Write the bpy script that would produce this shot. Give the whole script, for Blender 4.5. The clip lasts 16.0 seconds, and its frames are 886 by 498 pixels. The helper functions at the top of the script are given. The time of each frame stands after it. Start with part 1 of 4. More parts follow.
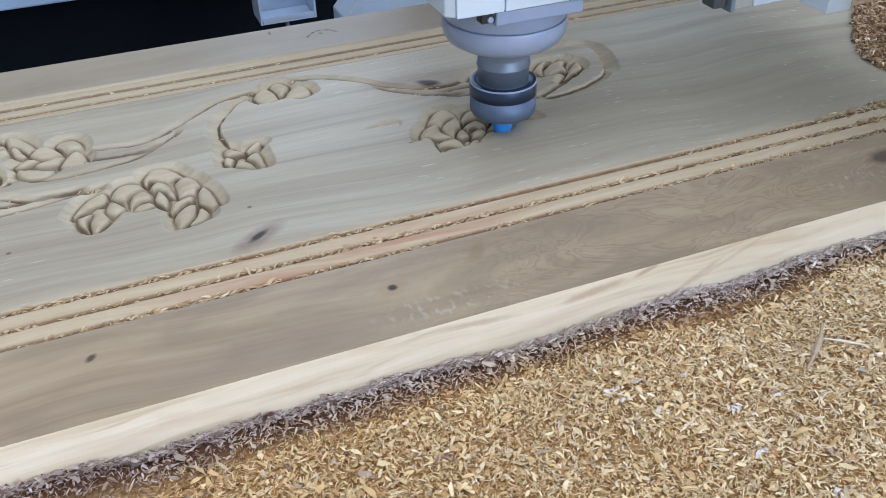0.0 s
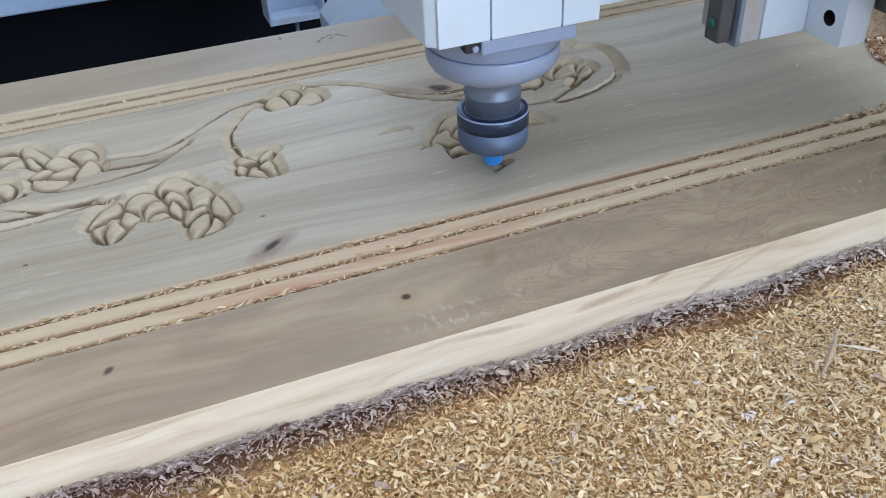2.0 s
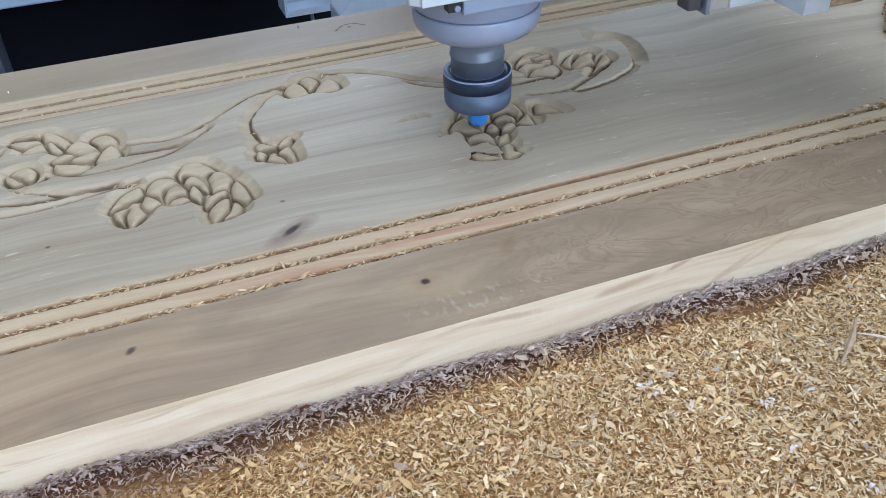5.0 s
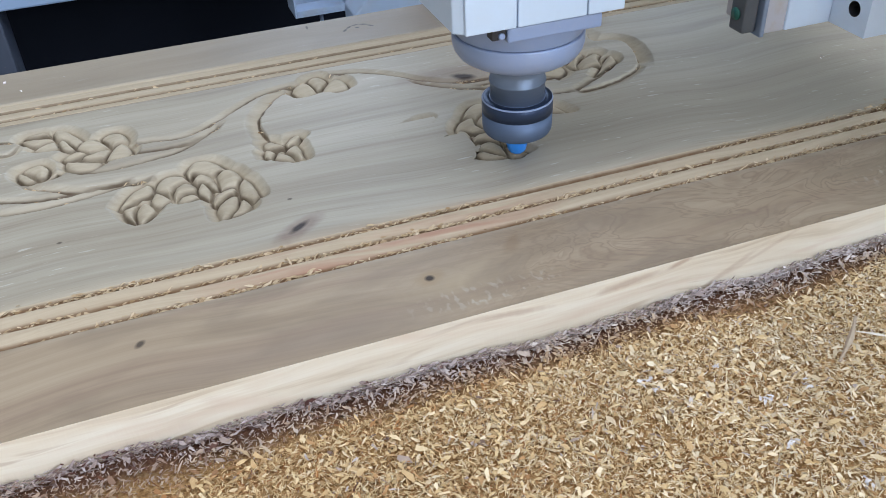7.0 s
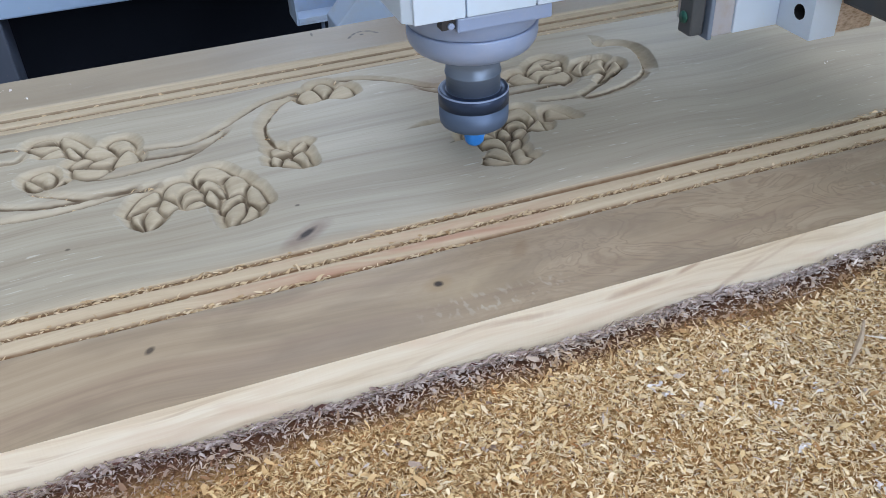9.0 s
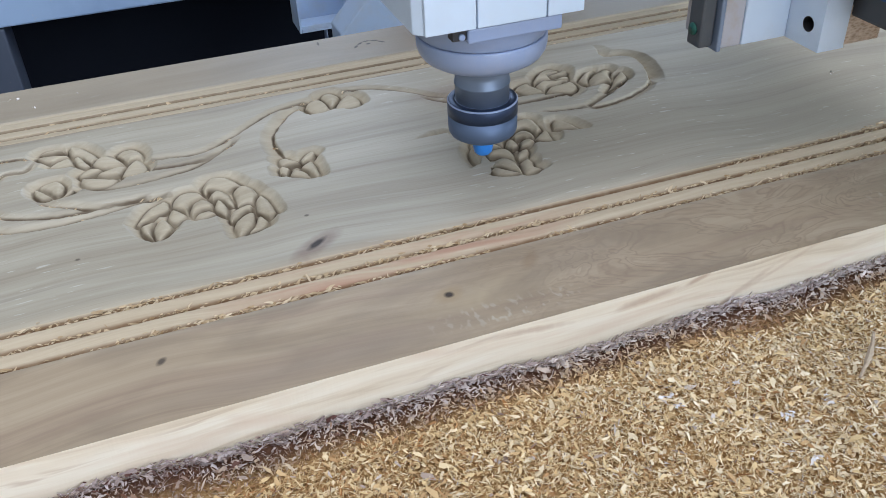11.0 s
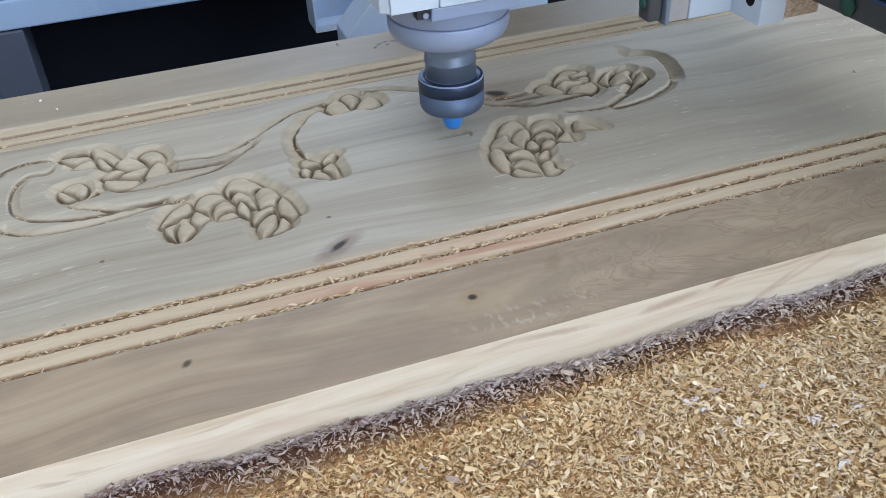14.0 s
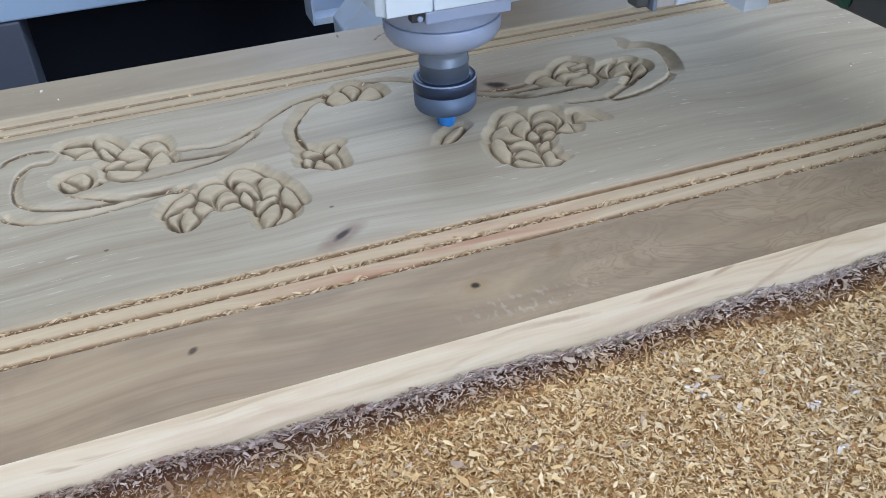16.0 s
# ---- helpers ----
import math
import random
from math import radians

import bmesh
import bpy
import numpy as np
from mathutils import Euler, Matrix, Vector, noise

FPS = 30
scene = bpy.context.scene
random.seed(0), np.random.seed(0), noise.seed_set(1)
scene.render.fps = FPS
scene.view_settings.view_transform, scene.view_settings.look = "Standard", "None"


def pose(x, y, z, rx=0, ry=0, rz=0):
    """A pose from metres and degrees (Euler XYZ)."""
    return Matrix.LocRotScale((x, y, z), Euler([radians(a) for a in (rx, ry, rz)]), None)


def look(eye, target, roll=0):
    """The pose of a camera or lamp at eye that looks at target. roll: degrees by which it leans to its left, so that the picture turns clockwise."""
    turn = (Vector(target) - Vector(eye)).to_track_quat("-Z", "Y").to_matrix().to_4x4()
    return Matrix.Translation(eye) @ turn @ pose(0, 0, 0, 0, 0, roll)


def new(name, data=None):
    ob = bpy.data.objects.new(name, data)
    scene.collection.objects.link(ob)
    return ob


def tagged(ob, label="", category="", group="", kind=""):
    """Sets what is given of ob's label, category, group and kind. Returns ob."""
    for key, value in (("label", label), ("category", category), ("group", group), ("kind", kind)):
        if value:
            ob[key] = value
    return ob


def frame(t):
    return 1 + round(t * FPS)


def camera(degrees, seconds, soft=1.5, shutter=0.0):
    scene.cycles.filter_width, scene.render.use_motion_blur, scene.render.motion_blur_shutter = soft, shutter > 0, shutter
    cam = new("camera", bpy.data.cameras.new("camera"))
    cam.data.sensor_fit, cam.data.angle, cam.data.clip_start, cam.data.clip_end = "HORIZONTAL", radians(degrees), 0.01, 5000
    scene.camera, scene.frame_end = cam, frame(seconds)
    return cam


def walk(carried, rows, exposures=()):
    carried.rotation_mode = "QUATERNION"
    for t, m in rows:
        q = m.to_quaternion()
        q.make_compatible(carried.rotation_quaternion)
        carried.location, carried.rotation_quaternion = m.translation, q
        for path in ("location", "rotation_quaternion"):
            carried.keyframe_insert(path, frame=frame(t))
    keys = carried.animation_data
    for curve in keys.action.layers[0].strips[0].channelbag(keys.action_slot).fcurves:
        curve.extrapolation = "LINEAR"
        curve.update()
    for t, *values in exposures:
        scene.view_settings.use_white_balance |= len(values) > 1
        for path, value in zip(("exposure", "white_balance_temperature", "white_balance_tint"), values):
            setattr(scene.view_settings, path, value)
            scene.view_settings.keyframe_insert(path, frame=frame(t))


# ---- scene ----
import collections

cam = camera(54.0, 16.0, soft=0.8)
PATH = [
    (0, (-0.144, -0.479, 0.299), (0.434, 1.043, -0.862), -1.7),
    (0.5, (-0.146, -0.478, 0.301), (0.419, 1.045, -0.866), -1.8),
    (1, (-0.143, -0.478, 0.305), (0.419, 1.049, -0.859), -2.4),
    (1.5, (-0.143, -0.479, 0.301), (0.427, 1.043, -0.865), -1.9),
    (2, (-0.144, -0.476, 0.306), (0.409, 1.048, -0.865), -2.7),
    (2.5, (-0.147, -0.476, 0.305), (0.392, 1.049, -0.872), -2.9),
    (3, (-0.149, -0.477, 0.304), (0.396, 1.046, -0.873), -2.7),
    (3.5, (-0.148, -0.479, 0.305), (0.386, 1.05, -0.869), -2.8),
    (5.8, (-0.151, -0.478, 0.302), (0.376, 1.049, -0.878), -2.6),
    (6, (-0.15, -0.479, 0.304), (0.371, 1.053, -0.872), -2.8),
    (6.5, (-0.151, -0.481, 0.304), (0.368, 1.053, -0.87), -2.8),
    (7, (-0.15, -0.485, 0.305), (0.361, 1.051, -0.871), -2.8),
    (7.5, (-0.149, -0.486, 0.304), (0.361, 1.047, -0.874), -3.1),
    (8, (-0.153, -0.486, 0.305), (0.346, 1.051, -0.874), -3.1),
    (8.5, (-0.154, -0.484, 0.306), (0.348, 1.048, -0.877), -3.1),
    (9, (-0.155, -0.484, 0.305), (0.362, 1.059, -0.858), -2.9),
    (9.2, (-0.156, -0.484, 0.305), (0.354, 1.062, -0.856), -3.1),
    (11.3, (-0.162, -0.481, 0.308), (0.362, 1.068, -0.844), -2.7),
    (11.5, (-0.163, -0.482, 0.308), (0.347, 1.062, -0.855), -2.9),
    (12, (-0.163, -0.484, 0.307), (0.34, 1.058, -0.864), -3.0),
    (12.5, (-0.161, -0.485, 0.307), (0.332, 1.057, -0.868), -3.2),
    (13, (-0.16, -0.482, 0.307), (0.339, 1.06, -0.865), -3.2),
    (13.5, (-0.16, -0.482, 0.304), (0.338, 1.055, -0.874), -3.1),
    (14, (-0.165, -0.478, 0.31), (0.33, 1.077, -0.845), -3.3),
    (14.5, (-0.167, -0.479, 0.312), (0.33, 1.078, -0.841), -3.5),
    (15, (-0.171, -0.482, 0.31), (0.32, 1.07, -0.853), -3.2),
    (15.5, (-0.173, -0.484, 0.31), (0.314, 1.069, -0.852), -3.2),
    (16, (-0.171, -0.481, 0.31), (0.334, 1.063, -0.856), -3.0),
]
walk(cam, [(t, look(eye, target, roll)) for t, eye, target, roll in PATH])

# where the tool's tip goes: seconds, x, y, height over the board's face
SPINDLE = [
    (0, 0.0718, -0.0249, -0.0032),
    (0.5, 0.0654, -0.0164, -0.0025),
    (1, 0.0648, -0.0186, 0.0072),
    (1.5, 0.0446, -0.0556, 0.0087),
    (2, 0.0422, -0.0586, 0.0027),
    (2.5, 0.0347, -0.0563, -0.0006),
    (3, 0.0258, -0.0199, -0.0026),
    (3.5, 0.0266, -0.0193, 0.0068),
    (6, 0.0405, -0.0367, 0.0048),
    (6.5, 0.0417, -0.0495, 0.0079),
    (7, 0.0421, -0.0595, 0.0027),
    (7.5, 0.0363, -0.0598, -0.0006),
    (8, 0.0231, -0.0511, 0.0004),
    (8.5, 0.0204, -0.0402, 0.0024),
    (9, 0.0167, -0.0430, 0.0099),
    (11.5, 0.0168, -0.0429, 0.0101),
    (12, 0.0177, -0.0436, -0.0007),
    (12.5, 0.0261, -0.0349, -0.0017),
    (13, 0.0277, -0.0292, 0.0053),
    (13.5, 0.0199, -0.0202, 0.0086),
    (14, 0.0019, 0.0090, 0.0078),
    (14.5, 0.0020, 0.0073, -0.0021),
    (15, -0.0072, -0.0018, -0.0025),
    (15.5, -0.0136, 0.0025, -0.0026),
    (16, 0.0000, 0.0197, -0.0028),
]
TOP = 0.036          # the board's upper face; the machine bed is z = 0


# ---- light ----
world = bpy.data.worlds.new("sky")
scene.world = world
world.use_nodes = True
sky = world.node_tree.nodes.new("ShaderNodeTexSky")
sky.sky_type, sky.sun_disc = "NISHITA", False
sky.sun_elevation, sky.sun_rotation = radians(48), radians(60)
world.node_tree.nodes["Background"].inputs["Strength"].default_value = 0.10
world.node_tree.links.new(sky.outputs[0], world.node_tree.nodes["Background"].inputs["Color"])


def window_light(name, place, target, width, height, watts, colour):
    lamp = bpy.data.lights.new(name, "AREA")
    lamp.shape, lamp.size, lamp.size_y, lamp.energy, lamp.color = "RECTANGLE", width, height, watts, colour
    new(name, lamp).matrix_world = look(place, target)


# daylight that comes in through the roof light and the three openings of the workshop
window_light("roof_light", (0.00, -1.20, 2.78), (0.00, -1.20, 0.0), 3.6, 3.6, 102, (0.84, 0.90, 1.0))
window_light("window_light_north", (1.35, 3.12, 1.30), (1.35, 0.0, 0.3), 2.3, 1.7, 38, (0.66, 0.80, 1.0))
window_light("window_light_east", (3.12, -1.05, 1.40), (0.0, 0.0, 0.5), 2.7, 1.7, 105, (0.78, 0.88, 1.0))
window_light("door_light", (0.90, -3.12, 0.75), (0.2, 0.0, 0.2), 2.3, 2.5, 118, (0.82, 0.90, 1.0))
scene.view_settings.exposure = 0.0


# ---- materials ----
class Nodes:
    """A principled material with short calls for the nodes in front of it."""

    def __init__(self, name, colour=(0.5, 0.5, 0.5), rough=0.5, metal=0.0, spec=0.5):
        self.mat = bpy.data.materials.new(name)
        self.mat.use_nodes = True
        self.tree = self.mat.node_tree
        self.shader = self.tree.nodes["Principled BSDF"]
        self.put("Base Color", (*colour, 1))
        self.put("Roughness", rough)
        self.put("Metallic", metal)
        self.put("Specular IOR Level", spec)
        self.space = self.tree.nodes.new("ShaderNodeTexCoord").outputs["Object"]

    def put(self, slot, value):
        if isinstance(value, bpy.types.NodeSocket):
            self.tree.links.new(value, self.shader.inputs[slot])
        else:
            self.shader.inputs[slot].default_value = value

    def node(self, kind, out=0, **slots):
        n = self.tree.nodes.new(kind)
        for key, value in slots.items():
            slot = n.inputs[int(key[1:])] if key[0] == "i" and key[1:].isdigit() else n.inputs[key]
            if isinstance(value, bpy.types.NodeSocket):
                self.tree.links.new(value, slot)
            else:
                slot.default_value = value
        return n.outputs[out]

    def stretched(self, sx, sy, sz, turn=0.0):
        return self.node("ShaderNodeMapping", Vector=self.space, Scale=(sx, sy, sz), Rotation=(0, 0, turn))

    def noise(self, scale, detail=3.0, rough=0.55, vector=None, warp=0.0):
        return self.node("ShaderNodeTexNoise", Vector=vector or self.space, Scale=scale, Detail=detail, Roughness=rough, Distortion=warp)

    def ramp(self, value, *stops):
        n = self.tree.nodes.new("ShaderNodeValToRGB")
        self.tree.links.new(value, n.inputs[0])
        while len(n.color_ramp.elements) < len(stops):
            n.color_ramp.elements.new(0.5)
        for e, (at, c) in zip(n.color_ramp.elements, stops):
            e.position = at
            e.color = (*c, 1) if isinstance(c, tuple) else (c, c, c, 1)
        return n.outputs[0]

    def mix(self, fac, a, b, blend="MIX"):
        n = self.tree.nodes.new("ShaderNodeMix")
        n.data_type, n.blend_type = "RGBA", blend
        for slot, value in ((n.inputs[0], fac), (n.inputs[6], a), (n.inputs[7], b)):
            if isinstance(value, bpy.types.NodeSocket):
                self.tree.links.new(value, slot)
            elif isinstance(value, tuple):
                slot.default_value = (*value, 1)
            else:
                slot.default_value = value
        return n.outputs[2]

    def math(self, op, a, b=0.0):
        n = self.tree.nodes.new("ShaderNodeMath")
        n.operation = op
        for slot, value in zip(n.inputs, (a, b)):
            if isinstance(value, bpy.types.NodeSocket):
                self.tree.links.new(value, slot)
            else:
                slot.default_value = value
        return n.outputs[0]

    def vectors(self, op, a, b=(0.0, 0.0, 0.0), out=0):
        n = self.tree.nodes.new("ShaderNodeVectorMath")
        n.operation = op
        for slot, value in zip(n.inputs, (a, b)):
            if isinstance(value, bpy.types.NodeSocket):
                self.tree.links.new(value, slot)
            else:
                slot.default_value = value
        return n.outputs[out]

    def bump(self, height, strength, distance):
        self.put("Normal", self.node("ShaderNodeBump", Height=height, Strength=strength, Distance=distance))

    def attribute(self, name, out="Fac"):
        n = self.tree.nodes.new("ShaderNodeAttribute")
        n.attribute_name = name
        return n.outputs[out]

    def spot(self, x, y, rx, ry, turn=0.0):
        """1 at a place of the board's face, falling to 0 at the rim of an ellipse."""
        m = self.node("ShaderNodeMapping", Vector=self.space, Location=(-x, -y, 0))
        m = self.node("ShaderNodeMapping", Vector=m, Rotation=(0, 0, -turn))
        m = self.node("ShaderNodeMapping", Vector=m, Scale=(1 / rx, 1 / ry, 0))
        return self.math("SUBTRACT", 1.0, self.vectors("LENGTH", m, out=1))


def board_face():
    """Planed, greyed face of a hardwood board; 'cut' marks freshly carved wood, 'place' the spot on the board."""
    n = Nodes("greyed_hardwood", rough=0.5, spec=0.40)
    n.space = n.attribute("place", "Vector")
    long_warp = n.noise(2.2, 2.0, vector=n.stretched(1.6, 0.8, 1))
    bent = n.vectors("ADD", n.space, n.vectors("MULTIPLY", long_warp, (0.0, 0.07, 0.0)))
    along = lambda sx, sy, *more: n.node("ShaderNodeMapping", Vector=bent, Scale=(sx, sy, sy), **dict(more))
    bands = n.noise(1.0, 5.0, 0.62, along(2.0, 34), 0.4)
    lines = n.noise(1.0, 5.0, 0.70, along(4.5, 210), 0.2)
    pores = n.noise(1.0, 3.0, 0.6, along(22, 900))
    broad = n.noise(5.0, 2.0, vector=n.stretched(1, 3.2, 1))
    grey = n.ramp(n.mix(0.38, bands, lines), (0.32, (0.262, 0.220, 0.166)), (0.46, (0.354, 0.318, 0.255)), (0.55, (0.402, 0.367, 0.302)), (0.68, (0.468, 0.432, 0.362)))
    grey = n.mix(n.ramp(broad, (0.40, 0.0), (0.72, 0.45)), grey, (0.345, 0.295, 0.225))
    grey = n.mix(n.math("MULTIPLY", n.ramp(pores, (0.57, 0.0), (0.70, 1.0)), 0.22), grey, (0.17, 0.135, 0.095))
    # long darker streaks of heartwood
    dark_streak = n.ramp(n.noise(1.0, 4.0, 0.6, along(2.2, 55, ("Location", (0.7, 0.9, 0))), 0.5), (0.54, 0.0), (0.68, 0.6))
    grey = n.mix(dark_streak, grey, (0.225, 0.195, 0.155))
    # the far half of the face is browner
    x = n.node("ShaderNodeSeparateXYZ", out=0, Vector=n.space)
    grey = n.mix(n.math("MULTIPLY", n.ramp(x, (0.18, 0.0), (0.45, 0.8)), n.ramp(n.noise(1.0, 3.0, 0.6, along(3.0, 26), 0.6), (0.36, 0.25), (0.62, 1.0))), grey, (0.225, 0.195, 0.162))
    # pale torn flecks left by the planer
    fleck = n.ramp(n.noise(1.0, 2.0, 0.5, along(60, 420)), (0.66, 0.0), (0.72, 1.0))
    patch = n.ramp(n.noise(9.0, 2.0), (0.50, 0.0), (0.62, 1.0))
    grey = n.mix(n.math("MULTIPLY", n.math("MULTIPLY", fleck, patch), 0.6), grey, (0.58, 0.57, 0.52))
    # browner margin outside the mouldings, with swirling rings
    y = n.node("ShaderNodeSeparateXYZ", out=1, Vector=n.space)
    margin = n.math("MAXIMUM", n.ramp(n.math("MULTIPLY", y, -1.0), (0.126, 0.0), (0.130, 1.0)), n.ramp(y, (0.152, 0.0), (0.157, 1.0)))
    figure = n.ramp(n.spot(0.12, -0.158, 0.22, 0.060), (0.0, 0.0), (0.6, 1.0))
    swirl = n.noise(1.0, 3.0, 0.5, n.stretched(16, 30, 1), 1.6)
    curl = n.ramp(swirl, (0.40, 0.0), (0.43, 0.7), (0.46, 0.0), (0.50, 0.1), (0.525, 0.8), (0.55, 0.0), (0.60, 0.55), (0.63, 0.0))
    rings = n.mix(n.math("MULTIPLY", figure, 0.35), n.mix(0.5, bands, lines), swirl)
    brown = n.ramp(rings, (0.26, (0.200, 0.136, 0.088)), (0.42, (0.302, 0.222, 0.147)), (0.54, (0.366, 0.277, 0.188)), (0.72, (0.435, 0.343, 0.240)))
    brown = n.mix(n.math("MULTIPLY", curl, n.math("MULTIPLY", figure, 0.75)), brown, (0.180, 0.108, 0.070))
    # an ochre patch, and bright tears across the grain where the planer skipped
    brown = n.mix(n.ramp(n.spot(-0.035, -0.165, 0.055, 0.022, 0.2), (0.0, 0.0), (0.8, 0.7)), brown, (0.400, 0.310, 0.200))
    brown = n.mix(n.ramp(n.spot(-0.12, -0.178, 0.13, 0.014, 0.03), (0.0, 0.0), (0.8, 0.6)), brown, (0.240, 0.170, 0.128))
    for tx, ty, rx, ry in ((-0.025, -0.176, 0.050, 0.010), (0.245, -0.166, 0.050, 0.013)):
        ticks = n.ramp(n.noise(1.0, 1.0, 0.5, n.stretched(330, 190, 1)), (0.55, 0.0), (0.66, 1.0))
        brown = n.mix(n.math("MULTIPLY", ticks, n.ramp(n.spot(tx, ty, rx, ry), (0.0, 0.0), (0.5, 0.6))), brown, (0.50, 0.45, 0.37))
    cloud = n.ramp(n.noise(1.0, 4.0, 0.6, n.stretched(9, 22, 1), 0.9), (0.46, 0.0), (0.64, 0.75))
    brown = n.mix(cloud, brown, (0.222, 0.162, 0.112))
    # the far margin is greyer, and darker along its middle
    behind = n.math("GREATER_THAN", y, 0.1)
    ashen = n.mix(n.ramp(n.math("ADD", x, 0.5), (0.32, 0.0), (0.52, 1.0)), n.mix(0.7, grey, (0.27, 0.235, 0.19)), (0.155, 0.126, 0.102))
    brown = n.mix(n.math("MULTIPLY", behind, 0.75), brown, ashen)
    grey = n.mix(n.math("MULTIPLY", margin, 0.85), grey, brown)
    # mauve heartwood streaks
    mauve = n.ramp(n.noise(1.0, 4.0, 0.62, along(2.4, 48, ("Location", (0.4, 0.3, 0))), 0.5), (0.53, 0.0), (0.70, 1.0))
    near = n.ramp(n.math("MULTIPLY", y, -1.0), (0.080, 0.0), (0.105, 0.75), (0.128, 0.75), (0.150, 0.35), (0.19, 0.50))
    streak = n.math("MULTIPLY", mauve, near)
    grey = n.mix(streak, grey, (0.230, 0.150, 0.116))
    # freshly cut wood is a little yellower and paler
    fresh = n.ramp(n.mix(0.5, bands, lines), (0.32, (0.365, 0.300, 0.210)), (0.66, (0.525, 0.450, 0.335)))
    fresh = n.mix(n.math("MULTIPLY", streak, 0.7), fresh, (0.46, 0.265, 0.20))
    strip = n.math("MAXIMUM", n.math("MULTIPLY", n.ramp(n.math("MULTIPLY", y, -1.0), (0.090, 0.0), (0.099, 1.0)), n.math("LESS_THAN", n.math("MULTIPLY", y, -1.0), 0.1290)), n.math("MULTIPLY", n.math("MULTIPLY", n.math("GREATER_THAN", y, 0.114), n.math("LESS_THAN", y, 0.155)), 0.3))
    fresh = n.mix(n.math("MULTIPLY", strip, 0.5), fresh, n.ramp(n.mix(0.5, bands, lines), (0.32, (0.40, 0.29, 0.19)), (0.66, (0.575, 0.475, 0.345))))
    flush = n.math("MULTIPLY", n.ramp(n.spot(-0.055, -0.112, 0.12, 0.026, 0.06), (0.0, 0.0), (0.5, 1.0)), n.ramp(n.noise(1.0, 3.0, 0.6, along(7, 75), 0.4), (0.42, 0.0), (0.58, 0.85)))
    fresh = n.mix(flush, fresh, (0.40, 0.215, 0.150))
    cut = n.attribute("cut")
    colour = n.mix(cut, grey, fresh)
    # brown lines from the bit's rubbing, deepened with painted shade in the creases
    rubbed_shade = n.math("MULTIPLY", n.attribute("burn_shade"), n.ramp(n.noise(140, 3), (0.25, 0.75), (0.6, 1.0)))
    colour = n.mix(rubbed_shade, colour, n.mix(strip, (0.092, 0.060, 0.034), (0.175, 0.092, 0.040)))
    # knots, nail holes and resin marks
    for x, yy, rx, ry, turn, c, power in sorted(KNOTS, key=lambda k: -k[2] * k[3]):
        s = n.spot(x, yy, rx, ry, turn)
        wob = n.math("ADD", s, n.math("MULTIPLY", n.math("SUBTRACT", n.noise(160, 3), 0.5), 0.5))
        colour = n.mix(n.math("MULTIPLY", n.ramp(wob, (0.0, 0.0), (0.55, 1.0)), power), colour, c)
    n.put("Base Color", colour)
    n.put("Roughness", n.mix(cut, n.ramp(lines, (0.3, 0.38), (0.7, 0.52)), (0.75, 0.75, 0.75)))
    relief = n.math("ADD", n.math("MULTIPLY", lines, 0.7), n.math("MULTIPLY", pores, 0.4))
    n.bump(relief, 0.30, 0.0007)
    return n.mat


KNOTS = [
    (-0.0480, -0.1545, 0.0032, 0.0030, 0.0, (0.035, 0.022, 0.015), 1.0),
    (-0.0480, -0.1545, 0.0100, 0.0070, 0.3, (0.300, 0.200, 0.100), 0.4),
    (-0.1895, -0.1490, 0.0038, 0.0024, 0.9, (0.060, 0.045, 0.035), 0.9),
    (-0.0992, -0.0830, 0.0090, 0.0030, 0.65, (0.025, 0.015, 0.012), 1.0),
    (-0.0990, -0.0838, 0.0210, 0.0080, 0.55, (0.185, 0.120, 0.100), 0.6),
    (0.0530, 0.0600, 0.0105, 0.0056, -0.5, (0.032, 0.018, 0.015), 1.0),
    (0.0480, 0.0660, 0.0500, 0.0220, -0.1, (0.225, 0.150, 0.110), 0.42),
    (0.0078, 0.1836, 0.0024, 0.0016, 0.1, (0.030, 0.020, 0.015), 1.0),
    (-0.0030, 0.1818, 0.0045, 0.0016, 0.9, (0.035, 0.022, 0.015), 0.95),
    (0.0015, 0.1868, 0.0045, 0.0016, 0.7, (0.035, 0.022, 0.015), 0.95),
    (0.0075, 0.1898, 0.0045, 0.0016, 0.1, (0.035, 0.022, 0.015), 0.95),
    (0.0140, 0.1885, 0.0045, 0.0016, -0.4, (0.035, 0.022, 0.015), 0.95),
    (0.0190, 0.1835, 0.0045, 0.0016, -0.8, (0.035, 0.022, 0.015), 0.95),
    (-0.0302, 0.2018, 0.0012, 0.0050, -0.1, (0.050, 0.035, 0.025), 0.9),
    (0.0080, 0.1850, 0.0300, 0.0110, 0.4, (0.215, 0.160, 0.110), 0.5),
    (0.2650, -0.1520, 0.0160, 0.0090, 0.2, (0.060, 0.035, 0.030), 0.8),
    (0.0020, -0.1430, 0.0110, 0.0050, 0.9, (0.190, 0.115, 0.060), 0.35),
    (-0.2249, -0.0456, 0.0018, 0.0014, 0.0, (0.060, 0.040, 0.030), 0.8),
    (-0.0980, -0.0525, 0.0018, 0.0014, 0.0, (0.060, 0.040, 0.030), 0.8),
]


